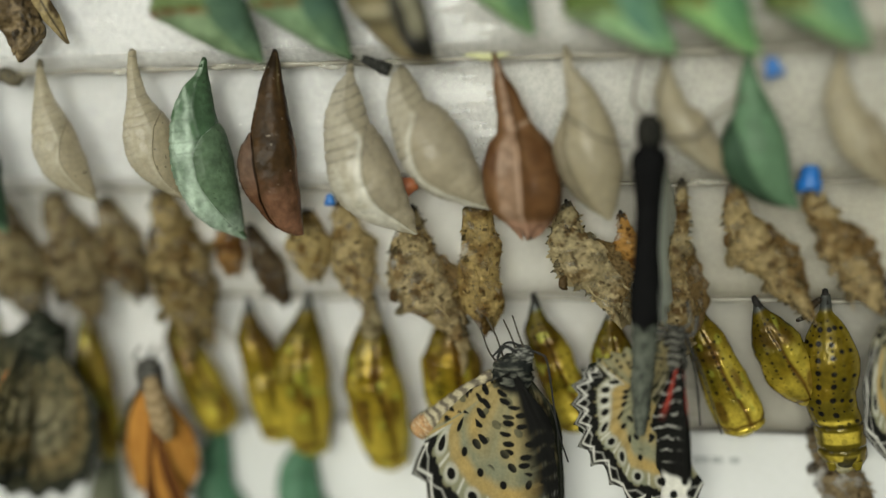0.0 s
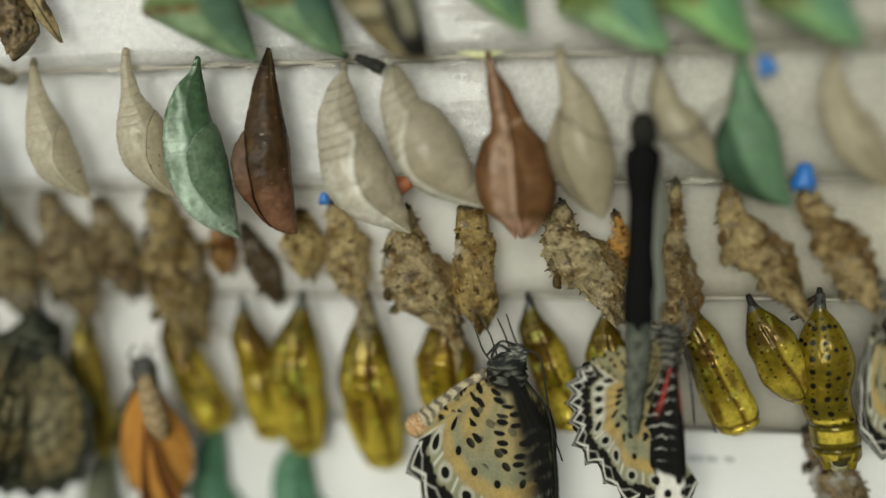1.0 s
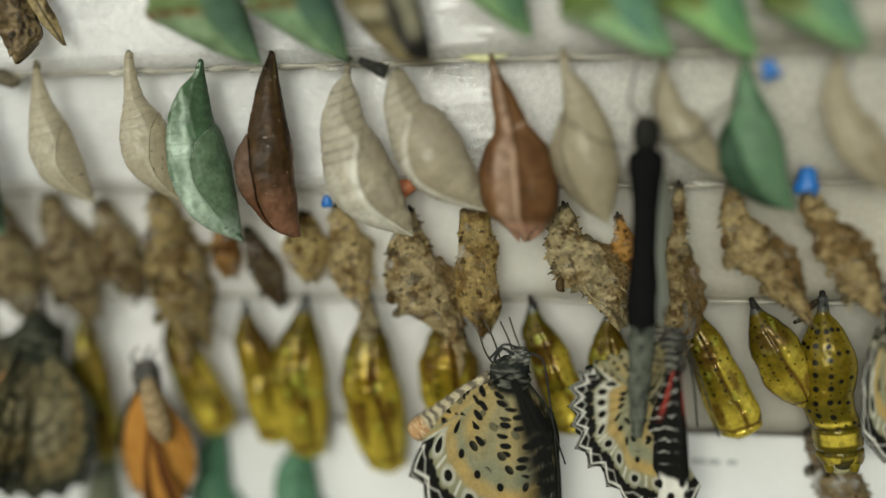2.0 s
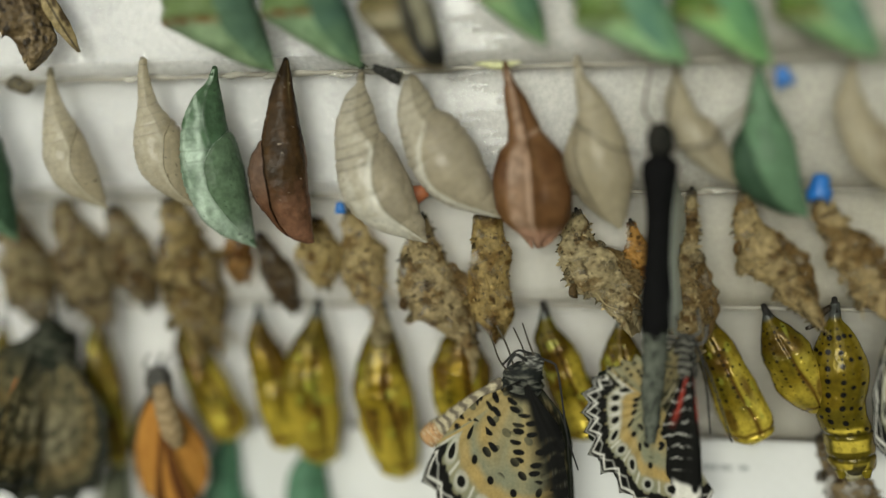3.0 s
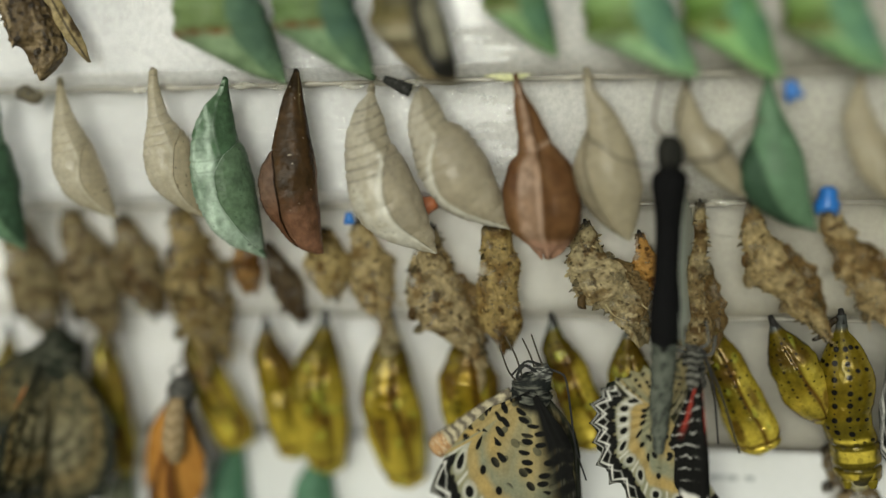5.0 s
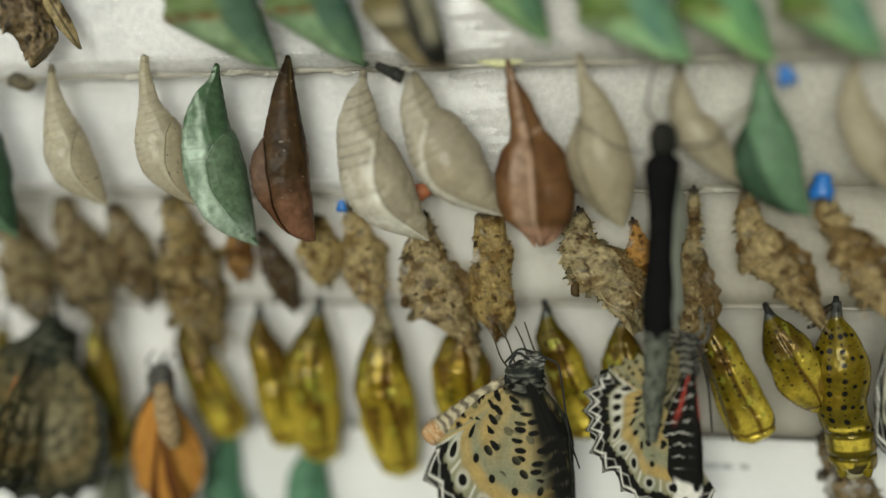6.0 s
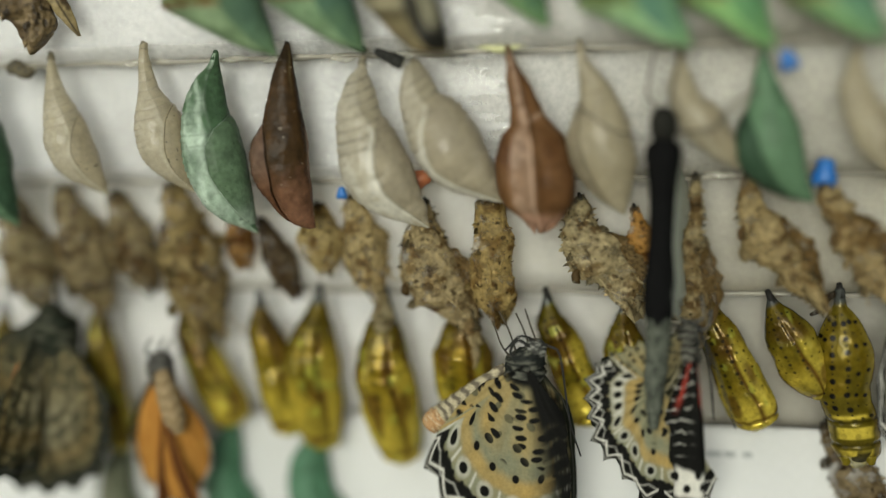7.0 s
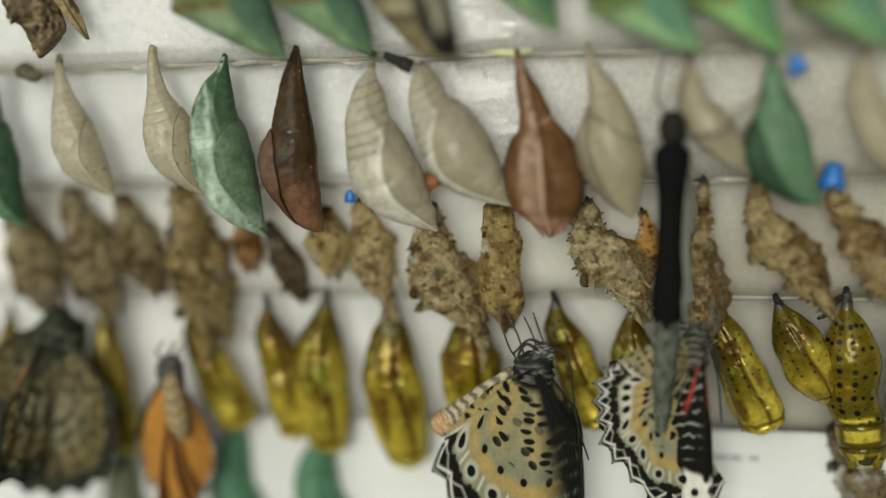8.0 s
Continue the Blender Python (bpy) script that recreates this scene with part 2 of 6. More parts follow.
def tube(name, points, radii, mat, parent, tint=None, label="", sides=7, steps=5):
    """A round rod through a few points."""
    pts = np.array(points, float)
    k = np.linspace(0, 1, len(pts))
    s = np.linspace(0, 1, (len(pts) - 1) * steps + 1)
    line = np.stack([curve(list(zip(k, pts[:, i])))(s) for i in range(3)], -1)
    rad = np.interp(s, np.linspace(0, 1, len(radii)), radii)
    ways = np.gradient(line, axis=0)
    ways /= np.linalg.norm(ways, axis=1)[:, None] + 1e-12
    side = np.cross(ways, (0.31, 0.87, 0.4))
    side /= np.linalg.norm(side, axis=1)[:, None] + 1e-12
    over = np.cross(ways, side)
    a = np.linspace(0, 2 * math.pi, sides, endpoint=False)
    v = line[:, None] + rad[:, None, None] * (np.cos(a)[None, :, None] * side[:, None] + np.sin(a)[None, :, None] * over[:, None])
    faces = grid_faces(len(s), sides, True).tolist() + [list(range(sides)), list(range((len(s) - 1) * sides, len(s) * sides))[::-1]]
    v = v.reshape(-1, 3)
    c = None if tint is None else np.ones((len(v), 3)) * np.asarray(tint)
    return mesh_object(name, v, faces, mat, parent, c, label)


def box(name, x0, x1, y0, y1, z0, z1, mat, parent=None, bevel=0.0, label=""):
    bm = bmesh.new()
    bmesh.ops.create_cube(bm, size=1)
    bmesh.ops.scale(bm, vec=(x1 - x0, y1 - y0, z1 - z0), verts=bm.verts)
    bmesh.ops.translate(bm, vec=((x0 + x1) / 2, (y0 + y1) / 2, (z0 + z1) / 2), verts=bm.verts)
    if bevel:
        bmesh.ops.bevel(bm, geom=bm.edges[:], offset=bevel, segments=2, affect="EDGES")
    return part(name, bm, mat, parent, label)


def thing(name, m, label, category, group=""):
    ob = new(name)
    ob.empty_display_size = 0.004
    ob.matrix_world = m
    return tagged(ob, label, category, group)


# ---------------------------------------------------------------- the case round the rack


def case():
    """The display case: a floor, painted walls with window openings on three sides, and an opening in the top."""
    t = 0.03
    tagged(box("floor", -0.6, 0.6, -0.91, 0.08, 0.88, 0.91, FLOOR), kind="structure")
    tagged(box("wall_north", -0.6, 0.6, 0.05, 0.08, 0.91, 1.69, WALL), kind="structure")
    for name, x0, x1 in (("wall_west", -0.6 - t, -0.6), ("wall_east", 0.6, 0.6 + t)):
        wall = tagged(new(name), kind="structure")
        for y0, y1, z0, z1 in ((-0.91, 0.08, 0.91, 1.12), (-0.91, 0.08, 1.6, 1.69), (-0.91, -0.76, 1.12, 1.6), (-0.16, 0.08, 1.12, 1.6)):
            box("wall_panel", x0, x1, y0, y1, z0, z1, WALL, wall)
    wall = tagged(new("wall_south"), kind="structure")
    for x0, x1, z0, z1 in ((-0.6, 0.6, 0.91, 1.335), (-0.6, 0.6, 1.645, 1.69), (-0.6, -0.24, 1.335, 1.645), (0.2, 0.6, 1.335, 1.645)):
        box("wall_panel", x0, x1, -0.91 - t, -0.91, z0, z1, WALL, wall)
    roof = bmesh.new()
    for x0, x1, y0, y1 in ((-0.6, -0.3, -0.91, 0.08), (0.36, 0.6, -0.91, 0.08), (-0.3, 0.36, -0.91, -0.805), (-0.3, 0.36, -0.175, 0.08)):
        made = bmesh.ops.create_cube(roof, size=1)["verts"]
        bmesh.ops.scale(roof, vec=(x1 - x0, y1 - y0, t), verts=made)
        bmesh.ops.translate(roof, vec=((x0 + x1) / 2, (y0 + y1) / 2, 1.69 + t / 2), verts=made)
    tagged(part("ceiling", roof, WALL, None), kind="structure")


case()

# ---------------------------------------------------------------- the rack: foam-covered slats, each set back under the one above


def film(parent, front, z0, z1, seed, crease):
    """Crumpled clear film clinging to a pad: small flat facets that catch the light one by one."""
    rnd = np.random.RandomState(int(seed * 10))
    n, m = 420, 56
    X, Z = np.meshgrid(np.linspace(0, 1, n), np.linspace(z0, z1, m), indexing="ij")
    X = -0.13 + 0.144 * X
    X, Z = X + rnd.uniform(-0.00015, 0.00015, X.shape), Z + rnd.uniform(-0.00015, 0.00015, X.shape)
    patchy = np.clip(0.55 + 0.9 * ripple(X, 0 * X, Z, 70, seed), 0.1, 1.2)
    Y = front - 0.0006 + ripple(X, 0 * X, Z, 90, seed) * 0.0002 - np.abs(rnd.normal(0, 1, X.shape)) * crease * patchy
    Y = Y - (rnd.rand(*X.shape) < 1300 * crease * patchy) * rnd.uniform(0.5, 5.0, X.shape) * crease
    v = np.stack([X, Y, Z], -1).reshape(-1, 3)
    f = grid_faces(n, m, False)
    ends = 0.006 + 0.004 * np.sin(v[:, 2] * 900 + seed) + 0.0025 * np.sin(v[:, 2] * 3100) + rnd.uniform(-0.0015, 0.0015, len(v))
    f = f[v[f[:, 0], 0] < ends[f[:, 0]]]  # torn off along a ragged line
    mesh_object("film", v, np.r_[f[:, [0, 1, 2]], f[:, [0, 2, 3]]], FILM, parent, label="crumpled clear film", smooth=False)


def slat(z0, z1, front, mat, seed, label, group="slats of the rack"):
    """A padded slat, its face slightly bowed and uneven, its lower edge rounded."""
    n, m = 240, 22
    x = np.linspace(-0.21, 0.21, n)
    section = [(front + 0.008, z1), (front + 0.0012, z1)]
    section += [(front - 0.0004 * math.sin(math.pi * k), z1 - 0.0006 - (z1 - z0 - 0.0032) * k) for k in np.linspace(0, 1, m - 6)]
    section += [(front + 0.0006, z0 + 0.0018), (front + 0.0016, z0 + 0.0005), (front + 0.0026, z0), (front + 0.0045, z0), (front + 0.008, z0 + 0.0005)]
    s = np.array(section)
    X, K = np.meshgrid(x, np.arange(len(s)), indexing="ij")
    Y, Z = s[K, 0], s[K, 1]
    wob = ripple(X, Y, Z, 90, seed) * 0.00035 + ripple(X, Y, Z, 410, seed + 3) * 0.00010
    Y = Y + wob * (Y < front + 0.005)
    Z = Z + 0.00035 * ripple(X, 0 * X, 0 * X, 120, seed + 5) * (K > m - 5)
    v = np.stack([X, Y, Z], -1).reshape(-1, 3)
    k = len(s)
    faces = grid_faces(n, k, True).tolist() + [list(range(k)), list(range((n - 1) * k, n * k))[::-1]]
    top = thing("foam_slat", pose(0, 0, 0), label, "slat", group)
    mesh_object("foam_pad", v, faces, mat, top)
    if mat is FOAM:
        film(top, front, z0 + 0.0028, z1 - 0.004, seed, 0.00012 if front < -0.006 else 0.00006)
    box("backing_strip", -0.205, 0.205, front + 0.0082, front + 0.0122, z0 + 0.001, z1 - 0.0005, FOAM_DRY, top, 0.0003)
    return top


def glue_bead(parent, z, y, seed, radius=0.0007):
    """A run of dried glue along a slat's lower edge, thick and thin by turns."""
    n, m = 420, 8
    t, a = np.meshgrid(np.linspace(0, 1, n), np.linspace(0, 2 * math.pi, m, endpoint=False), indexing="ij")
    x = -0.2 + 0.4 * t
    r = radius * (0.55 + 0.45 * np.clip(ripple(x, 0 * x, 0 * x, 230, seed) + 0.35, 0.05, 1.4))
    r = r * (0.92 + 0.16 * np.sin(3 * a + 500 * x))
    dz = 0.0004 * ripple(x, 0 * x, 0 * x, 150, seed + 9)
    v = np.stack([x, y + r * np.cos(a), z + dz + r * 0.8 * np.sin(a)], -1).reshape(-1, 3)
    faces = grid_faces(n, m, True).tolist() + [list(range(m)), list(range((n - 1) * m, n * m))[::-1]]
    mesh_object("glue_run", v, faces, GLUE_LINE, parent, label="stained dried glue")


EDGES = [
    (1.3780, -0.014),
    (1.3540, -0.0085),
    (1.3333, -0.0022),
    (1.3107, 0.0036),
    (1.2890, 0.009),
    (1.2617, 0.0145),
    (1.2305, 0.019),
]
for k, (z, y) in enumerate(EDGES[1:]):
    wet = k < 3
    made = slat(z, EDGES[k][0] + 0.004, y, FOAM if wet else FOAM_WHITE if k > 3 else FOAM_DRY, 3.1 * k + 1,
         "off-white foam slat under creased glossy film" if wet else "clean white padded slat with a soft lower edge" if k > 3 else "greyish off-white padded slat with a soft lower edge")
    glue_bead(made, z - 0.0001, y + 0.0014, 2.7 * k + 1, 0.0009 if k in (0, 1) else 0.0007)
tagged(box("rack_board", -0.21, 0.21, 0.035, 0.05, 1.15, 1.45, FOAM_DRY), "pale backing board behind the slats", "board")
tagged(box("paper_sheet", -0.2, 0.2, 0.0128, 0.0131, 1.2329, 1.2629, PAPER), "plain white paper sheet over the lowest slat", "paper")
label_card = tagged(box("label_card", 0.0339, 0.0939, 0.0124, 0.0126, 1.2329, 1.2621, PAPER), "white label card with a line of unreadable print", "card")
for k, w in enumerate((0.0030, 0.0022, 0.0018)):
    box("print", 0.0439 + 0.0034 * k, 0.0439 + 0.0034 * k + w, 0.0122, 0.01235, 1.2573, 1.2583, INK, label_card)


# ---------------------------------------------------------------- leaf-shaped pupae

LEAF_TINTS = {  # body, wing case, back
    "green": ((0.062, 0.115, 0.058), (0.075, 0.118, 0.066), (0.43, 0.53, 0.42)),
    "deep": ((0.105, 0.19, 0.105), (0.036, 0.072, 0.04), (0.13, 0.21, 0.125)),
    "teal": ((0.085, 0.20, 0.115), (0.07, 0.16, 0.09), (0.12, 0.24, 0.15)),
    "olive": ((0.13, 0.14, 0.09), (0.09, 0.10, 0.06), (0.18, 0.18, 0.12)),
    "pale": ((0.475, 0.41, 0.27), (0.42, 0.36, 0.24), (0.56, 0.505, 0.37)),
    "clear": ((0.50, 0.44, 0.31), (0.415, 0.36, 0.255), (0.80, 0.77, 0.66)),
    "brown": ((0.030, 0.017, 0.006), (0.13, 0.078, 0.05), (0.055, 0.029, 0.010)),
}
LEAF_SHAPE = (
    [(0, -0.018), (0.055, -0.061), (0.115, -0.15), (0.222, -0.239), (0.354, -0.293), (0.491, -0.322), (0.604, -0.32), (0.774, -0.268), (0.882, -0.192), (0.952, -0.09), (1, -0.008)],
    [(0, 0.018), (0.069, 0.006), (0.146, 0.003), (0.269, -0.004), (0.332, -0.003), (0.414, 0.017), (0.541, 0.019), (0.712, 0.003), (0.871, -0.002), (1, 0.008)],
    [(0.338, 0.99), (0.404, 0.59), (0.518, 0.4), (0.612, 0.39), (0.732, 0.46), (0.862, 0.59), (0.947, 0.69)])
LEAN_SHAPE = (
    [(0, -0.018), (0.088, -0.115), (0.226, -0.215), (0.405, -0.25), (0.606, -0.245), (0.78, -0.17), (0.92, -0.08), (1, -0.008)],
    [(0, 0.018), (0.121, -0.01), (0.334, -0.01), (0.5, 0.04), (0.7, 0.04), (0.875, 0.024), (1, 0.008)],
    [(0.42, 0.95), (0.55, 0.66), (0.7, 0.5), (0.86, 0.5), (0.95, 0.6)])


def leaf_pupa(tone, x, y, z, length, lean, label, seed=1.0, shape=LEAF_SHAPE, lobe=False, thick=0.78):
    """A pupa hanging by its pointed tail: ringed abdomen, toothed back, a crease down its side and a wing case on one flank (a lobe: on the other)."""
    body, case, rim = (np.array(c) for c in LEAF_TINTS[tone])
    top = thing("chrysalis", pose(x, y, z) @ pose(0, 0, 0, 0, -lean, 0) @ pose(0, 0, 0, 0, 0, facing(x)), label, "chrysalis", "hanging chrysalises")
    shelly = tone in ("pale", "clear")
    mat = SHELL if shelly else SKIN
    middle, half = sides(narrowed(shape[0], x), narrowed(shape[1], x))
    plate = shape[2]
    start, stop = plate[0][0], plate[-1][0]
    border = curve([(0, 0.55), (start * 0.6, 0.5)] + [(t, k) for t, k in plate[1:]] + [(1, plate[-1][1])]) if not lobe else curve([(0, 0.3), *plate, (1, plate[-1][1])])
    count = 17

    def place(a, t, up=0.0):
        ringed = step(0.06, 0.12, t) * (1 - step(0.44, 0.52, t))
        phase = t * count + 0.22 * np.cos(a) ** 2
        groove = np.exp(-((np.mod(phase + 0.5, 1) - 0.5) / 0.16) ** 2)
        saw = np.mod(t * count * 1.5, 1) * np.maximum(0, -np.cos(a)) ** 4 * step(0.1, 0.2, t) * (1 - step(0.8, 0.9, t))
        k = (1 + np.cos(a)) / 2
        keel = np.exp(-((k - border(t)) / 0.10) ** 2) * (np.sin(a) < 0) * (1 - step(start, start + 0.12, t)) * (0 if lobe else 1)
        w = half(t) * length * (1 - (0.045 if shelly else 0.022) * groove * ringed + 0.045 * saw)
        p = np.stack([middle(t) * length + (w + up) * np.cos(a), thick * (w * (1 + (0.05 if tone == "pale" else 0.16) * keel) + up) * np.sin(a), -length * t + 0 * a], -1)
        lump = 0.00016 * lumps(p, 0.0035, seed) + 0.00005 * lumps(p, 0.001, seed + 2)
        if tone == "clear":
            lump = lump + 0.0003 * np.abs(lumps(p, 0.0030, seed + 5)) * step(0.5, 0.7, t)
        lump = lump * step(0.02, 0.15, t) * (1 - step(0.93, 1, t))
        return p + np.stack([lump * np.cos(a), lump * np.sin(a), 0 * lump], -1)

    def colour(a, t):
        p = place(a, t)
        k = (1 + np.cos(a)) / 2
        wide, fine = lumps(p, 0.0032, seed + 1), lumps(p, 0.0009, seed + 3)
        streak = lumps(p * (1, 1, 0.3), 0.0010, seed + 4)
        off = k - border(t)
        back = step(0.03, -0.05, off)
        ringed = step(0.06, 0.12, t) * (1 - step(0.46, 0.54, t))
        phase = np.mod(t * count + 0.22 * np.cos(a) ** 2 + 0.5, 1) - 0.5
        line = np.exp(-((phase / 0.09) ** 2)) * ringed * np.clip(0.6 + 0.8 * wide, 0, 1)
        if tone == "brown":
            c = blend(body, rim, np.clip(0.5 + 0.9 * streak, 0, 1))
            c = blend(c, (0.15, 0.072, 0.04), step(0.60, 0.92, t + 0.05 * wide + 0.04 * fine))
            c = blend(c, (0.015, 0.008, 0.004), step(0.83, 0.95, k) * (1 - step(0.45, 0.7, t)) * 0.7)
            c = blend(c, (0.14, 0.11, 0.05), np.exp(-(((k - 0.78) / 0.03) ** 2)) * (1 - step(0.1, 0.3, t)))
            c = blend(c, (0.17, 0.10, 0.06), step(0.94, 0.98, k) * step(0.42, 0.5, t) * (np.sin(a) < 0))
            return blend(c, (0.40, 0.33, 0.24), step(1.1, 1.2, lumps(p, 0.0005, seed + 8)))
        c = blend(body, body * 0.72, np.clip(0.5 + 0.8 * wide, 0, 1) * (0.3 if shelly else 0.6))
        pale = back * np.clip(step(0.0, 0.55, t) * 0.55 + 0.16 + 0.5 * wide * (1 - step(0.4, 0.75, t)) + 0.3 * streak, 0, 1)
        if tone == "clear":
            pale = np.clip(back * (0.2 + 0.8 * step(0.45, 0.62, t + 0.06 * wide) * np.clip(0.7 + 0.8 * lumps(p, 0.0016, seed + 6), 0.1, 1)), 0, 1)
        c = blend(c, rim, pale * (0.9 if tone in ("green", "clear") else 0.6))
        if tone == "green":
            c = blend(c, rim * 0.9, back * step(0.25, 0.8, streak + 0.5 * fine) * 0.5)
            c = blend(c, body * 0.75, step(0.12, 0.0, np.abs(off + 0.06)) * (1 - step(0.4, 0.55, t)) * 0.7)
        c = blend(c, body * 0.45, np.exp(-((off / 0.022) ** 2)) * (0.25 if shelly else 0.6) * step(0.04, 0.1, t) * (np.sin(a) < 0))
        c = blend(c, case * (0.35 if tone == "clear" else 0.5), line * (0.8 if tone == "clear" else 0.35))
        if shelly:
            c = blend(c, rim * 1.1, np.exp(-(((off + 0.07) / 0.05) ** 2)) * step(start, start + 0.1, t) * (np.sin(a) < 0) * 0.95)
        speck = step(0.98, 1.12, lumps(p, 0.0005, seed + 8))
        return blend(c, (0.03, 0.026, 0.02), speck * (0.6 if tone in ("clear", "green") else 0.2))

    skin("abdomen", place, colour, 190, 120, mat, top)
    edge = curve(plate)
    lo = (lambda t: front_angle(edge(t))) if not lobe else (lambda t: -math.pi - 0.5 + 0 * t)
    hi = (lambda t: 0.45 + 0 * t) if not lobe else (lambda t: front_angle(edge(t)))

    def raised(a, t, k):
        along = np.sin(math.pi * np.clip((t - start) / (stop - start), 0, 1)) ** 0.45
        return (0.00035 + 0.0006 * np.sin(math.pi * np.clip(k * 0.9 + (0.1 if not lobe else 0), 0, 1)) ** 0.7) * along

    def case_colour(a, t):
        p = place(a, t)
        wide = lumps(p, 0.0028, seed + 11)
        vein = np.exp(-((np.sin(a * 9 + t * 7) / 0.16) ** 2))
        c = blend(case, case * 1.35 if not lobe else case * 0.6, np.clip(0.4 + 0.6 * wide, 0, 1) * 0.6)
        if lobe and tone == "brown":
            c = blend(c, (0.03, 0.016, 0.008), step(-2.75, -3.0, a))
            c = blend(c, (0.10, 0.045, 0.022), step(0.6, 0.8, t))
        if tone == "green":
            c = blend(c, rim * 0.8, step(0.72, 0.95, t + 0.05 * wide) * 0.5)
        c = blend(c, case * 0.75, vein * 0.14)
        return blend(c, case * 0.3, step(1.0, 1.12, lumps(p, 0.0005, seed + 2)) * 0.8)

    flank = patch("wing_case", place, case_colour, 110, 60, mat, top, lo, hi, start, stop, raised)
    seam = np.linspace(start + 0.02, stop - 0.01, 16)
    p = place(front_angle(edge(seam)), seam, 0.0003 + 0 * seam)
    tube("wing_seam", p, [0.00004, 0.0001, 0.0001, 0.00004], mat, flank, rim * 0.8 if tone == "green" else body * (0.65 if tone == "pale" else 0.4), steps=2, sides=5)
    tube("tail_stalk", [(0, 0.0009, 0.0002), (0, 0.0003, 0), (middle(0.04) * length, 0, -0.04 * length)], [0.0005, 0.0005, 0.0008], mat, top, body * 0.6)
    return top


def broad_pupa(x, y, z, length, lean, label):
    """A red-brown pupa seen on its belly: two wing cases meeting at a pale ridge."""
    top = thing("chrysalis", pose(x, y, z) @ pose(0, 0, 0, 0, -lean, 0) @ pose(0, 0, 0, 0, 0, facing(x)), label, "chrysalis", "hanging chrysalises")
    deep, warm, pale = np.array((0.092, 0.040, 0.014)), np.array((0.14, 0.069, 0.027)), np.array((0.40, 0.28, 0.20))
    middle, half = sides(*(narrowed(side, x) for side in (
        [(0, -0.018), (0.059, -0.024), (0.151, -0.042), (0.277, -0.053), (0.387, -0.068), (0.43, -0.112), (0.51, -0.154), (0.6, -0.181), (0.707, -0.188), (0.827, -0.165), (0.923, -0.101), (1, -0.03)],
        [(0, 0.018), (0.071, 0.041), (0.158, 0.076), (0.274, 0.103), (0.359, 0.129), (0.422, 0.156), (0.487, 0.195), (0.607, 0.222), (0.747, 0.225), (0.851, 0.203), (0.934, 0.156), (0.981, 0.085), (1, 0.02)])))
    ridge = curve([(0, 0.7), (0.083, 0.61), (0.277, 0.54), (0.437, 0.52), (0.692, 0.47), (0.92, 0.37), (1, 0.35)])

    def place(a, t, up=0.0):
        k = (1 + np.cos(a)) / 2
        crest = np.exp(-(((k - ridge(t)) / 0.07) ** 2)) * (np.sin(a) < 0) * step(0.02, 0.12, t)
        w = half(t) * length + up
        p = np.stack([middle(t) * length + w * np.cos(a), 0.8 * w * (1 + 0.2 * crest) * np.sin(a), -length * t + 0 * a], -1)
        lump = 0.00018 * lumps(p, 0.003, 2) + 0.00006 * lumps(p, 0.001, 5)
        chip = 0.0007 * np.sin(a * 5 + 1) * step(0.93, 1, t)
        return p + np.stack([lump * np.cos(a), lump * np.sin(a), chip], -1)

    def colour(a, t):
        p = place(a, t)
        k = (1 + np.cos(a)) / 2
        off = k - ridge(t)
        wide, fine = lumps(p * (1, 1, 0.5), 0.0025, 3), lumps(p, 0.0008, 6)
        c = blend(warm, deep, np.clip(0.5 + 0.6 * wide, 0, 1))
        strip = step(-0.34, -0.26, off) * step(0.0, -0.03, off)
        c = blend(c, pale, strip * np.clip(0.65 + 0.4 * wide + 0.3 * fine, 0.35, 0.95))
        c = blend(c, pale * 1.25, np.exp(-(((off + 0.02) / 0.022) ** 2)) * step(0.4, 0.5, t) * 0.8)
        c = blend(c, deep * 0.4, np.exp(-(((off - 0.03) / 0.028) ** 2)) * (1 - step(0.42, 0.5, t)) * 0.9)
        c = blend(c, deep * 0.5, step(-0.42, -0.5, off) * step(0.42, 0.5, t) * 0.5)
        c = blend(c, pale, 0.5 * np.exp(-(((t - 0.37 + 0.06 * (k - 0.7)) / 0.012) ** 2)) * step(0.0, 0.1, off))
        c = blend(c, pale * (1.0, 0.8, 0.74), 0.75 * step(0.86, 0.93, t + 0.02 * wide + 0.1 * (ridge(t) - k)))
        return blend(c, deep * 0.4, step(0.95, 1.1, lumps(p, 0.0005, 8)) * 0.5)

    skin("abdomen", place, colour, 190, 150, SKIN, top)
    arch = lambda a, t, k: 0.00055 * np.sin(math.pi * k) ** 0.5 * np.sin(math.pi * (t - 0.42) / 0.5) ** 0.5
    patch("wing_case", place, colour, 90, 60, SKIN, top, lambda t: -math.pi - 0.4 + 0 * t, lambda t: front_angle(ridge(t) - 0.27), 0.42, 0.92, arch)
    patch("wing_case", place, colour, 90, 60, SKIN, top, lambda t: front_angle(ridge(t) + 0.015), lambda t: 0.4 + 0 * t, 0.38, 0.92,
          lambda a, t, k: 0.0006 * np.sin(math.pi * k) ** 0.5 * np.sin(math.pi * (t - 0.38) / 0.54) ** 0.5)
    tube("tail_stalk", [(0, 0.0005, 0.0014), (0, 0, 0), (0.0002, 0, -0.0014)], [0.0005, 0.0004, 0.0006], SKIN, top, deep)
    return top


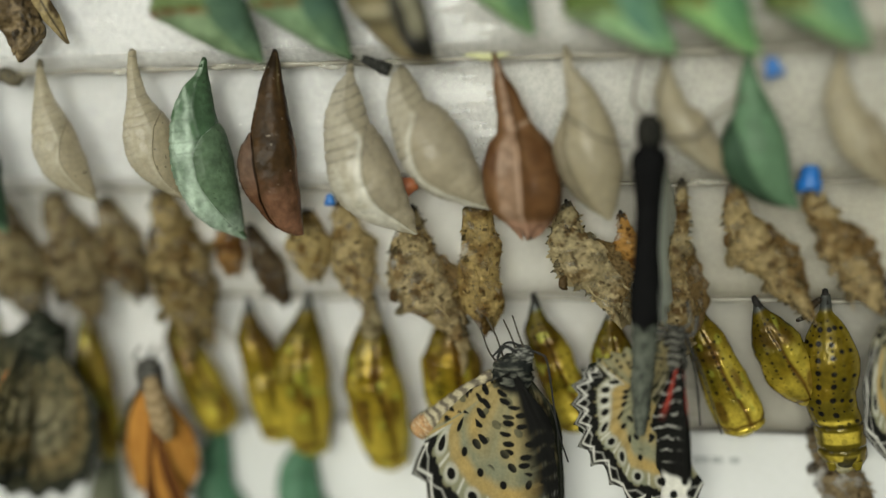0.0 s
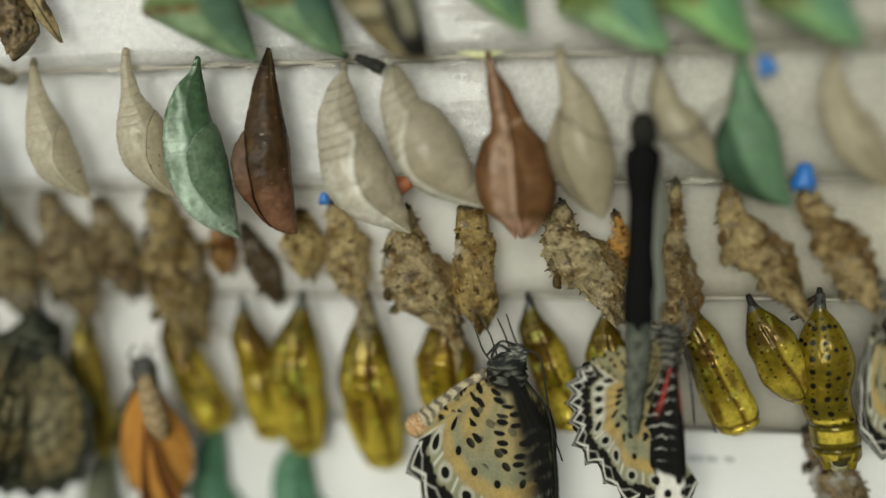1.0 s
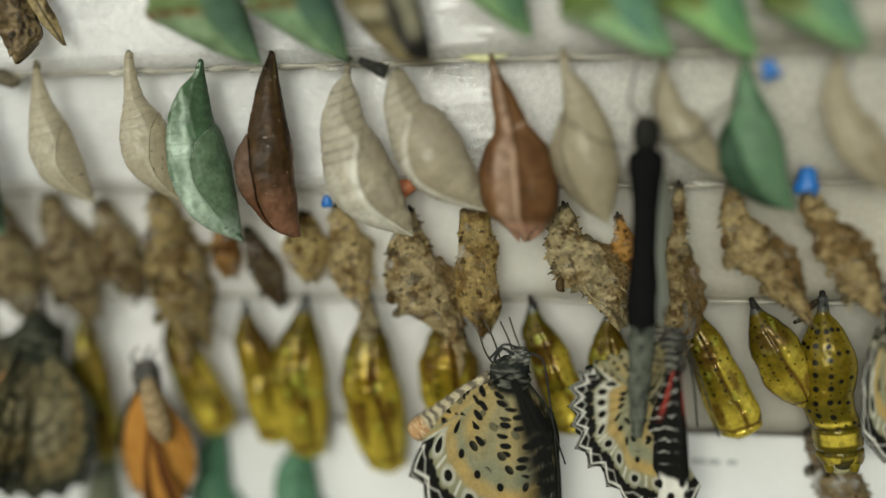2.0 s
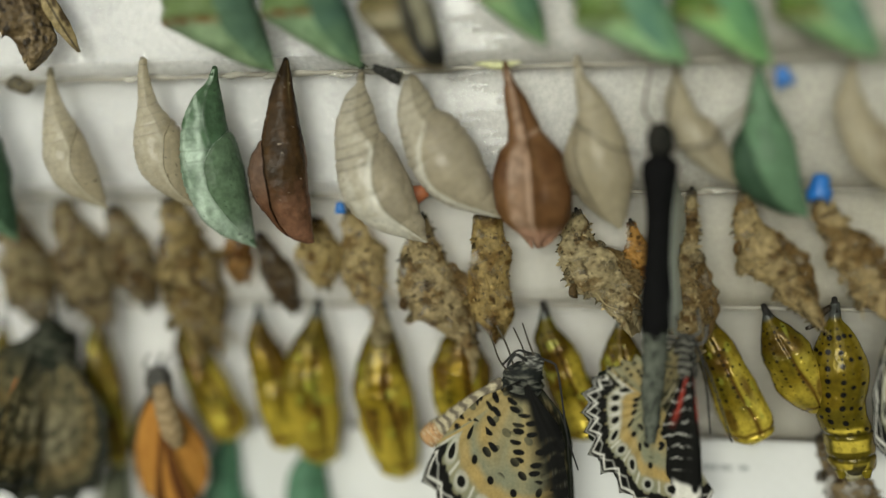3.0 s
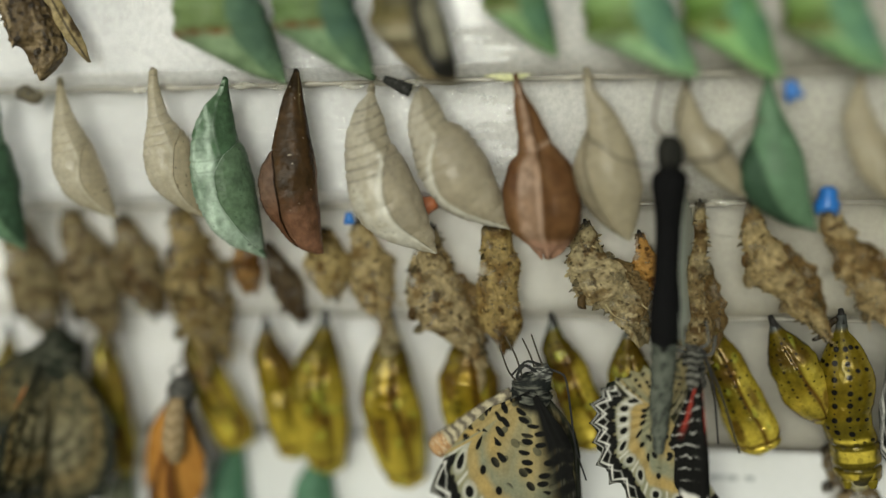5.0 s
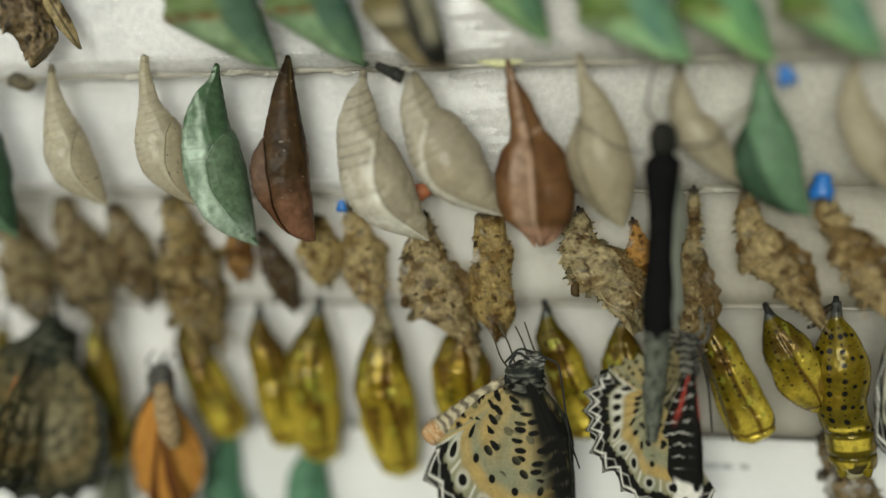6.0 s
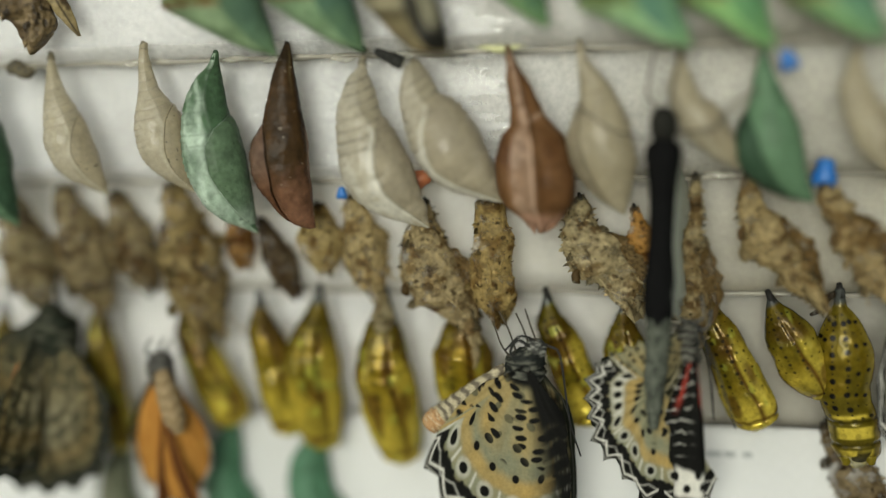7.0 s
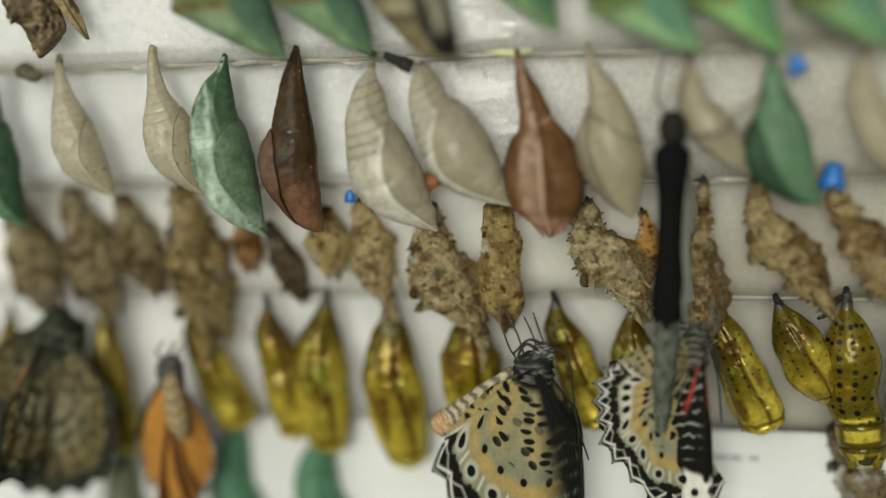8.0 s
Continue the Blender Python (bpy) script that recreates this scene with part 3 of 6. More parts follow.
PLUMP_LEFT = [(0, -0.018), (0.088, -0.112), (0.215, -0.225), (0.345, -0.312), (0.47, -0.37), (0.545, -0.392), (0.59, -0.41), (0.685, -0.335), (0.81, -0.225), (0.93, -0.11), (1, -0.008)]
PLUMP_RIGHT = [(0, 0.018), (0.15, 0.005), (0.38, 0.006), (0.59, 0.01), (0.76, 0.018), (0.88, 0.018), (1, 0.008)]


def plump_pupa(x, y, z, length, lean, label, band=0.0, tint=(0.16, 0.38, 0.12), seed=1.0, veins=0.0, broad=1.0, left=None):
    """A broad fresh pupa ending in a blunt beak, with a dark wing case and, on some, a rusty band round the abdomen's last ring."""
    top = thing("chrysalis", pose(x, y, z) @ pose(0, 0, 0, 0, -lean, 0) @ pose(0, 0, 0, 0, 0, facing(x)), label, "chrysalis", "hanging chrysalises")
    tint = np.array(tint)
    light, deep, rust = tint * (1.9, 1.65, 1.9), tint * (0.5, 0.58, 0.85), np.array((0.17, 0.05, 0.014))
    knots = [(t, o * broad) for t, o in (left or PLUMP_LEFT)]
    middle, half = sides(narrowed(knots, x), narrowed(PLUMP_RIGHT, x))
    tc, oc = min(knots, key=lambda q: q[1])
    tilt = radians(lean)
    corner = -tc * math.cos(tilt) + oc * math.sin(tilt)
    border = curve([(0, 0.75), (0.35, 0.68), (0.5, 0.65), (0.64, 0.56), (0.74, 0.44), (0.85, 0.40), (0.96, 0.36), (1, 0.4)])

    def place(a, t, up=0.0):
        w = half(t) * length + up
        p = np.stack([middle(t) * length + w * np.cos(a), 0.8 * w * np.sin(a), -length * t + 0 * a], -1)
        high = (p[..., 2] * math.cos(tilt) + p[..., 0] * math.sin(tilt)) / length - corner
        rings = 0.0002 * np.sin(high * 60) * step(0.0, 0.05, high) * (1 - step(0.5, 0.7, high))
        lump = 0.00022 * lumps(p, 0.004, seed) + rings
        return p + np.stack([lump * np.cos(a), lump * np.sin(a), 0 * lump], -1)

    def colour(a, t):
        p = place(a, t)
        high = (p[..., 2] * math.cos(tilt) + p[..., 0] * math.sin(tilt)) / length - corner
        wide, fine = lumps(p, 0.0035, seed + 1), lumps(p, 0.001, seed + 2)
        c = blend(light, tint, np.clip(0.45 + 0.5 * wide, 0, 1))
        above = step(-0.005, 0.02, high + 0.012 * fine)
        c = blend(c, tint * (0.88, 0.80, 0.5), above * 0.85)
        c = blend(c, tint * (1.5, 1.3, 1.2), above * step(0.55, 0.95, np.sin(high * 60)) * 0.5)
        if veins:
            c = blend(c, (0.05, 0.042, 0.022), step(0.35, 0.8, wide + 0.4 * fine) * 0.7)
            c = blend(c, (0.28, 0.25, 0.16), np.exp(-(((high + 0.05) / 0.03) ** 2)))
            c = blend(c, (0.05, 0.042, 0.022), np.exp(-(((high + 0.1) / 0.022) ** 2)) * 0.8)
        if band:
            c = blend(c, rust, min(1, band * 1.1) * np.exp(-((high / (0.016 if band > 0.75 else 0.035)) ** 2)) * np.clip(0.8 + 0.5 * fine, 0, 1))
            c = blend(c, tint * (0.36, 0.30, 0.12), above * (1 - step(0.05, 0.22, high)) * (0.2 if band > 0.75 else 0.85))
        return blend(c, tint * 0.3, step(0.95, 1.1, lumps(p, 0.0006, seed + 4)) * 0.6)

    skin("abdomen", place, colour, 190, 110, SKIN, top)

    def case_colour(a, t):
        p = place(a, t)
        wide = lumps(p, 0.0035, seed + 5)
        c = blend(deep, tint, np.clip(0.22 + 0.3 * wide + 0.5 * step(0.75, 1.0, t), 0, 1))
        if veins:
            c = np.ones(c.shape) * np.array((0.25, 0.23, 0.155))
            c = blend(c, (0.016, 0.015, 0.012), np.clip(step(0.25, 0.5, np.sin(a * 5.2 + t * 9 + 2.5) + 0.4 * wide) * veins + step(0.80, 0.87, t + 0.03 * wide), 0, 1))
        return c

    patch("wing_case", place, case_colour, 90, 60, SKIN, top, lambda t: front_angle(border(t)), lambda t: 0.45 + 0 * t, 0.25, 0.985,
          lambda a, t, k: 0.0006 * np.sin(math.pi * np.clip(k * 0.92 + 0.06, 0, 1)) ** 0.5 * np.sin(math.pi * np.clip((t - 0.25) / 0.735, 0, 1)) ** 0.5)
    tube("tail_stalk", [(0, 0.0005, 0.0016), (0, 0, 0.0003), (-0.0008, 0, -0.0016)], [0.0007, 0.0006, 0.001], STEM, top)
    return top


# ---------------------------------------------------------------- dry husks

HUSK_LEFT = [(0, -0.05), (0.12, -0.075), (0.3, -0.115), (0.5, -0.16), (0.68, -0.15), (0.85, -0.105), (1, -0.05)]
HUSK_RIGHT = [(t, -o) for t, o in HUSK_LEFT]


def husk(x, y, z, length, girth, lean, label, tint=(0.34, 0.27, 0.165), seed=1.0, ragged=1.0, left=HUSK_LEFT, right=HUSK_RIGHT):
    """An empty, crumpled pupa case: a torn, crusty hull with flaps, spines and threads."""
    top = thing("chrysalis_husk", pose(x, y, z) @ pose(0, 0, 0, 0, -lean, 0) @ pose(0, 0, 0, 0, 0, facing(x)), label, "chrysalis husk", "dry husks")
    rnd = random.Random(int(seed * 977))
    base = np.array(tint) * (0.99, 0.925, 0.71)
    middle, half = sides(narrowed(left, x, girth), narrowed(right, x, girth))

    def place(a, t, up=0.0):
        ca, sa = np.cos(a), np.sin(a)
        w = half(t) * length + up
        p = np.stack([middle(t) * length + w * ca, 0.7 * w * sa, -length * t + 0 * a], -1)
        crust = 0.00055 * lumps(p, 0.0038, seed) - 0.0003 * np.abs(lumps(p, 0.0021, seed + 2)) + 0.00015 * lumps(p, 0.0008, seed + 5) + 0.00009 * lumps(p, 0.0004, seed + 6)
        crust = np.maximum(crust * ragged * step(0.0, 0.12, t) * np.clip(half(t) * length / 0.0024, 0.2, 1), -0.7 * w)
        ends = (0.06 * np.sin(a * 2 + seed) + 0.04 * np.sin(a * 5 + seed)) * length * step(0.75, 1, t)
        return p + np.stack([crust * ca, crust * sa, ends], -1)

    def colour(a, t):
        p = place(a, t)
        big, mid, small = lumps(p, 0.0034, seed + 1), lumps(p, 0.0015, seed + 3), lumps(p, 0.0007, seed + 4)
        c = blend(base * 1.45, base * 0.95, np.clip(0.5 + 0.6 * mid, 0, 1))
        c = blend(c, base * (0.62, 0.50, 0.34), step(0.0, 0.7, big + 0.4 * mid) * 0.85)
        c = blend(c, base * (1.9, 1.9, 1.9), step(0.35, 0.8, lumps(p, 0.0018, seed + 9)) * 0.5 * min(1, ragged))
        c = blend(c, base * (0.36, 0.25, 0.15), step(0.45, 0.8, mid + 0.35 * small) * 0.8)
        c = blend(c, base * (0.12, 0.09, 0.06), step(0.6, 0.9, lumps(p, 0.0009, seed + 12)) * 0.85)
        c = blend(c, base * (2.1, 2.1, 2.1), step(0.75, 1.0, lumps(p, 0.0007, seed + 14)) * 0.6)
        rows = np.exp(-((np.sin(t * 34 + seed) / 0.3) ** 2)) * step(0.6, 0.85, np.sin(a * 9 + seed * 3 + 2 * np.floor(t * 10.8)))
        c = blend(c, base * (0.12, 0.09, 0.06), rows * (0.7 if ragged > 0.6 else 0.3) * (1 - step(0.6, 0.8, t)))
        return blend(c, (0.03, 0.028, 0.024), (1 - step(0.0, 0.07, t)) * 0.8)

    hull = skin("hull", place, colour, 170, 120, HUSK, top)
    if ragged >= 0.95:  # an old wing case standing off one flank, and dark thorns in rows
        U_, V_ = np.meshgrid(np.linspace(0, 1, 24), np.linspace(0, 1, 9), indexing="ij")
        tt = 0.36 + 0.52 * U_
        root = place(0 * U_ - 0.35, tt, -0.0004)
        reach = length * 0.13 * np.sin(math.pi * np.clip(U_ * 0.9 + 0.08, 0, 1)) ** 0.7 * (1 + 0.12 * np.sin(U_ * 31 + seed))
        v = root + (V_ * reach)[..., None] * np.array((0.85, -0.35, 0.12)) + (0.02 * length * np.sin(V_ * 3 + U_ * 9))[..., None] * np.array((0, 1.0, 0))
        shade = blend(base * (0.62, 0.52, 0.4), base * (0.2, 0.15, 0.1), step(0.1, 0.5, np.sin(V_ * 16) * np.sin(U_ * 40 + seed)) * 0.8)
        v, shade = v.reshape(-1, 3), shade.reshape(-1, 3)
        f = grid_faces(24, 9, False)
        hem = [i * 9 for i in range(24)][::-1] + list(range(9)) + [i * 9 + 8 for i in range(24)] + list(range(207, 216))[::-1]
        around = [[q, r_, r_ + 216, q + 216] for r_, q in zip(hem, hem[1:]) if r_ != q]
        mesh_object("old_wing_case", np.r_[v, v + np.array((0, 0.00016, 0))], f.tolist() + (f[:, ::-1] + 216).tolist() + around, HUSK, hull, np.r_[shade, shade])
    for k in range(20 if ragged >= 0.9 else 9):  # frills and spines along both edges
        a, t = (math.pi + rnd.uniform(-0.3, 0.6)) if k % 2 else rnd.uniform(-0.6, 0.3), 0.06 + 0.9 * rnd.random()
        p = place(np.array(a), np.array(t), -0.0002)
        far = rnd.choice((0.012, 0.02, 0.03, 0.045))
        tip = p + np.array((math.cos(a) * far, -0.01, rnd.uniform(-0.03, 0.02))) * length
        tube("spine", [p, (p + tip) / 2 + np.array((0, 0, 0.006)) * length, tip], [0.016 * length, 0.010 * length, 0.003 * length], HUSK, hull, base * rnd.choice((0.4, 0.9, 1.4, 1.7)), sides=5, steps=2)
    for k in range(1 if ragged > 0.95 else 0):  # cupped brown lobes along one edge
        t = rnd.uniform(0.3, 0.75)
        p = place(np.array(math.pi * rnd.uniform(0.95, 1.25)), np.array(t), -0.0002)
        size = length * rnd.uniform(0.036, 0.05)
        tube("lobe", [p, p + np.array((-0.7, -0.2, -0.4)) * size, p + np.array((-1.0, -0.1, -1.3)) * size, p + np.array((-0.7, 0, -2.1)) * size],
             [size * 0.3, size * 0.65, size * 0.75, size * 0.15], HUSK, hull, base * np.array((0.42, 0.33, 0.24)) * rnd.choice((0.7, 0.9, 1.1)), sides=9)
    for k in range(6 if ragged >= 0.9 else 3):  # curled flaps of torn skin
        a, t = rnd.choice((math.pi + rnd.uniform(-0.2, 0.9), rnd.uniform(-0.9, 0.2))), rnd.uniform(0.2, 0.9)
        p = place(np.array(a), np.array(t), -0.0003)
        size, curl = length * rnd.uniform(0.05, 0.10), rnd.uniform(-1, 1)
        out = np.array((math.cos(a), math.sin(a) - 0.2, -rnd.uniform(0.3, 1.2)))
        out /= np.linalg.norm(out)
        side = np.cross(out, (0, 1, 0.3))
        side /= np.linalg.norm(side)
        over = np.cross(out, side)
        U_, V_ = np.meshgrid(np.linspace(0, 1, 9), np.linspace(-1, 1, 7), indexing="ij")
        wide = 0.42 * np.sin(math.pi * np.clip(U_ * 0.85 + 0.12, 0, 1)) * (1 + 0.25 * np.sin(V_ * 5 + k) * U_)
        v = p + size * (U_[..., None] * out + (wide * V_)[..., None] * side + (0.3 * curl * U_ ** 2 + 0.22 * V_ ** 2 + 0.06 * np.sin(V_ * 9 + U_ * 7))[..., None] * over)
        v = v.reshape(-1, 3)
        f = grid_faces(9, 7, False)
        back = v + over * 0.00012
        rim_ = [i * 7 for i in range(9)][::-1] + list(range(7)) + [i * 7 + 6 for i in range(9)] + list(range(56, 63))[::-1]
        faces_ = f.tolist() + (f[:, ::-1] + 63).tolist() + [[q, r_, r_ + 63, q + 63] for r_, q in zip(rim_, rim_[1:]) if r_ != q]
        shade = base * rnd.choice((0.45, 0.7, 0.9, 1.15))
        c = np.ones((63, 3)) * shade * (0.8 + 0.4 * ripple(U_, V_, U_, 5, seed + k)).reshape(-1, 1)
        mesh_object("torn_flap", np.r_[v, back], faces_, HUSK, hull, np.r_[c, c])
    for k in range(2 if ragged >= 0.8 else 1):  # frayed foot
        p = place(np.array(rnd.uniform(3.3, 6.0)), np.array(0.95), -0.0004)
        q = p + np.array((rnd.uniform(-0.06, 0.08), 0, -rnd.uniform(0.06, 0.14))) * length
        tube("prong", [p, (p + q) / 2 + np.array((0.01, -0.01, 0)) * length, q], [0.03 * length, 0.024 * length, 0.006 * length], HUSK, hull, base * rnd.choice((0.45, 0.8, 1.0)), sides=7)
    flat = lambda v: np.array(v)
    verts, faces, tints = [], [], []
    for _ in range(int(60 * ragged) + 6):  # torn flakes and horns standing off the hull
        a, t = rnd.choice((rnd.uniform(math.pi, math.pi * 2), math.pi + rnd.uniform(-0.3, 0.3), rnd.uniform(-0.3, 0.3))), rnd.uniform(0.06, 0.99)
        p = flat(place(np.array(a), np.array(t)))
        outw = np.array((math.cos(a), math.sin(a), rnd.uniform(-0.9, 0.4)))
        outw /= np.linalg.norm(outw)
        side = np.cross(outw, (rnd.uniform(-1, 1), rnd.uniform(-1, 1), rnd.uniform(-1, 1)))
        side /= np.linalg.norm(side) + 1e-9
        size = length * rnd.choice((0.010, 0.013, 0.017, 0.024)) * (0.6 + 0.5 * ragged)
        wide = size * rnd.uniform(0.2, 0.75)
        k, n = len(verts), np.cross(outw, side) * size * 0.18
        verts += [p - outw * size * 0.3 - side * wide, p - outw * size * 0.3 + side * wide, p + outw * size * 0.6 + side * wide * 0.8 + n, p + outw * size * rnd.uniform(0.9, 1.4) + n * 2,
                  p + outw * size * 0.5 - side * wide * 0.9 + n, p - n * 1.2]
        faces += [[k, k + 1, k + 2, k + 3, k + 4], [k + 1, k, k + 5], [k + 2, k + 1, k + 5], [k + 3, k + 2, k + 5], [k + 4, k + 3, k + 5], [k, k + 4, k + 5]]
        shade = base * rnd.choice((0.2, 0.4, 0.7, 1.0, 1.4, 1.8))
        tints += [shade] * 6
    mesh_object("torn_crust", verts, faces, HUSK, top, np.array(tints), smooth=False)
    for _ in range(3):
        a, t = rnd.uniform(3.4, 6.0), rnd.uniform(0.35, 0.95)
        p = flat(place(np.array(a), np.array(t)))
        q = p + np.array((rnd.uniform(-0.12, 0.12), rnd.uniform(-0.03, 0.0), -rnd.uniform(0.08, 0.2))) * length
        tube("loose_thread", [p, (p + q) / 2 + np.array((0.03, -0.01, 0)) * length * rnd.uniform(-1, 1), q], [0.00022, 0.00016, 0.00008], HUSK, hull, base * 1.4, sides=5)
    tube("tail_stalk", [(0, 0.0008, 0.0003), (0, 0, 0.0001), (0, 0, -0.0016)], [0.0003, 0.0004, 0.0005], STEM, top)
    return top


# ---------------------------------------------------------------- gold pupae

GOLD_SHAPES = {
    "long": ([(0, -0.018), (0.109, -0.073), (0.22, -0.151), (0.333, -0.202), (0.464, -0.22), (0.615, -0.206), (0.773, -0.17), (0.936, -0.12), (1, -0.03)],
             [(0, 0.018), (0.115, 0.043), (0.262, 0.08), (0.41, 0.111), (0.609, 0.137), (0.775, 0.134), (0.942, 0.121), (1, 0.05)]),
    "slant": ([(0, -0.018), (0.088, -0.075), (0.23, -0.143), (0.392, -0.155), (0.599, -0.163), (0.78, -0.15), (0.935, -0.132), (1, -0.05)],
              [(0, 0.018), (0.107, 0.035), (0.305, 0.104), (0.504, 0.138), (0.689, 0.157), (0.839, 0.17), (0.954, 0.15), (1, 0.06)]),
    "round": ([(0, -0.018), (0.106, -0.088), (0.258, -0.184), (0.461, -0.235), (0.652, -0.225), (0.808, -0.18), (0.934, -0.103), (1, -0.02)],
              [(0, 0.018), (0.128, 0.062), (0.292, 0.141), (0.456, 0.201), (0.66, 0.2), (0.868, 0.129), (1, 0.02)]),
    "back": ([(0, -0.026), (0.08, -0.039), (0.129, -0.073), (0.267, -0.139), (0.414, -0.167), (0.574, -0.171), (0.656, -0.155), (0.755, -0.131), (0.859, -0.129), (0.937, -0.095), (1, -0.04)],
             [(0, 0.026), (0.087, 0.027), (0.144, 0.065), (0.253, 0.119), (0.372, 0.143), (0.489, 0.127), (0.567, 0.107), (0.632, 0.114), (0.763, 0.144), (0.891, 0.136), (0.962, 0.1), (1, 0.04)]),
}


def gold_pupa(x, y, z, length, girth, lean, label, shape="long", fine=1.0, seed=1.0):
    """A shiny golden pupa with rows of black dots and a blunt end; seen on its back it is ringed towards the head."""
    top = thing("golden_chrysalis", pose(x, y, z) @ pose(0, 0, 0, 0, -lean, 0) @ pose(0, 0, 0, 0, 0, facing(x)), label, "chrysalis", "golden chrysalises")
    middle, half = sides(*(narrowed(side, x, girth) for side in GOLD_SHAPES[shape]))
    back = shape == "back"
    olive, amber, yellow, brown = (np.array(c) for c in ((0.115, 0.088, 0.007), (0.30, 0.20, 0.013), (0.62, 0.48, 0.06), (0.085, 0.036, 0.006)))
    dark = np.array((0.010, 0.009, 0.006))
    seam_at = curve([(0, 0.6), (0.2, 0.62), (0.5, 0.6), (0.8, 0.68), (1, 0.7)])

    def place(a, t, up=0.0):
        k = (1 + np.cos(a)) / 2
        w = half(t) * length
        if back:
            w = w * (1 + 0.006 * np.sin(t * 88) * step(0.1, 0.2, t) * (1 - step(0.62, 0.68, t)))
            w = w * (1 - 0.05 * np.exp(-(((t - 0.715) / 0.012) ** 2)) - 0.06 * np.exp(-(((t - 0.845) / 0.012) ** 2)) + 0.05 * np.cos(a * 4) * step(0.88, 0.94, t))
        else:
            w = w * (1 - 0.07 * np.exp(-(((k - seam_at(t)) / 0.05) ** 2)) * (np.sin(a) < 0) * step(0.1, 0.3, t) + 0.01 * np.sin(t * 66) * (1 - step(0.4, 0.55, t)) * step(0.1, 0.2, t))
            w = w * (1 - 0.05 * np.exp(-(((t - 0.92) / 0.012) ** 2)))
        p = np.stack([middle(t) * length + (w + up) * np.cos(a), 0.85 * (w + up) * np.sin(a), -length * t + 0 * a], -1)
        lump = (0.00012 if back else 0.0003) * lumps(p, 0.0035, seed) + 0.00006 * lumps(p, 0.0012, seed + 3)
        lump = lump * step(0.04, 0.2, t)
        return p + np.stack([lump * np.cos(a), lump * np.sin(a), 0 * lump], -1)

    def dots(k, t, at, count, size):
        """A row of dots down the body, at the share at of its breadth, large and small by turns."""
        i = np.floor(t * count)
        along = (t * count - i - 0.5 + 0.15 * np.sin(i * 5.1 + at * 9 + seed)) / count
        big = size * (0.78 + 0.3 * np.cos(i * math.pi) + 0.1 * np.sin(i * 3.3 + at * 20))
        return 1 - step(0.75, 1.2, np.hypot((k - at) * 2 * half(t), along) / big)

    def colour(a, t):
        p = place(a, t)
        k = (1 + np.cos(a)) / 2
        wide, small = lumps(p, 0.0045, seed + 1), lumps(p, 0.0014, seed + 4)
        front = np.sin(a) < 0.1
        if back:
            c = blend(olive * 0.9, amber * 0.55, np.clip(0.3 + 0.5 * wide + 0.3 * small, 0, 1))
            c = blend(c, yellow * 0.6, np.clip(step(0.85, 1.0, k) + step(0.12, 0.0, k), 0, 1) * 0.5)
            c = blend(c, yellow, np.clip(np.exp(-(((t - 0.685) / 0.012) ** 2)) + step(0.735, 0.75, t) * (1 - step(0.80, 0.815, t)) + 0.8 * step(0.865, 0.88, t), 0, 1) * step(0.12, 0.25, k) * step(0.9, 0.78, k))
            c = blend(c, brown, step(0.85, 0.97, k) * step(0.62, 0.72, t) * 0.5)
            c = blend(c, olive * 0.4, 0.8 * np.exp(-(((t - 0.715) / 0.010) ** 2)) + 0.9 * np.exp(-(((t - 0.85) / 0.010) ** 2)))
            c = blend(c, (0.50, 0.46, 0.28), step(0.9, 0.93, t) * np.clip(0.5 + small, 0, 1))
            c = blend(c, dark, step(0.5, 0.75, lumps(p, 0.0016, seed + 9)) * step(0.85, 0.9, t) * 0.9)
        else:
            c = blend(olive, amber * 0.8, np.clip(0.4 + 0.5 * wide + 0.3 * small, 0, 1))
            c = blend(c, yellow, step(0.32, 0.06, k) * step(0.25, 0.6, t) * np.clip(0.6 + 0.4 * small, 0, 1) * 0.8)
            c = blend(c, yellow * 0.85, step(0.0, 0.08, k - seam_at(t)) * step(0.2, 0.45, t) * 0.7)
            c = blend(c, yellow, step(0.55, 0.95, t + 0.16 * wide) * 0.75)
            c = blend(c, brown, np.exp(-(((k - seam_at(t)) / (0.06 + 0.05 * wide)) ** 2)) * front * step(0.1, 0.3, t) * (1 - step(0.9, 0.98, t)) * 0.9)
            c = blend(c, brown, step(0.0, 0.6, lumps(p * (1, 1, 0.5), 0.0028, seed + 7)) * 0.8 * (1 - step(0.9, 0.95, t)))
            c = blend(c, olive * 0.45, (1 - step(0.15, 0.5, t + 0.1 * wide)) * 0.55)
            c = blend(c, brown, np.exp(-(((t - 0.90 + 0.03 * small) / 0.022) ** 2)) * 0.8)
            c = blend(c, (0.40, 0.42, 0.06), step(0.55, 0.9, lumps(p * (1, 1, 0.6), 0.0016, seed + 8)) * 0.45)
        mark = 0 * t
        for at, count, size in ((0.30, 26, 0.0145), (0.57, 26, 0.0145), (0.74, 15, 0.0115), (0.14, 17, 0.011), (0.90, 15, 0.010), (0.04, 18, 0.010)):
            mark = np.maximum(mark, dots(k, t, at, count, size * (1 if back else 0.8)))
        mark = mark * step(0.1, 0.15, t) * (1 - 0.7 * step(0.68, 0.72, t)) * front
        c = blend(c, dark, mark * (1.0 if back else 0.8))
        return blend(c, (0.07, 0.075, 0.068), 1 - step(0.06, 0.10, t))

    skin("body", place, colour, int(130 * fine), int(110 * fine), GOLD, top)
    tube("tail_stalk", [(0, 0.0005, 0.0008), (0, 0, 0.0001), (0, 0, -0.0016)], [0.0005, 0.0006, 0.0009], STEM, top)
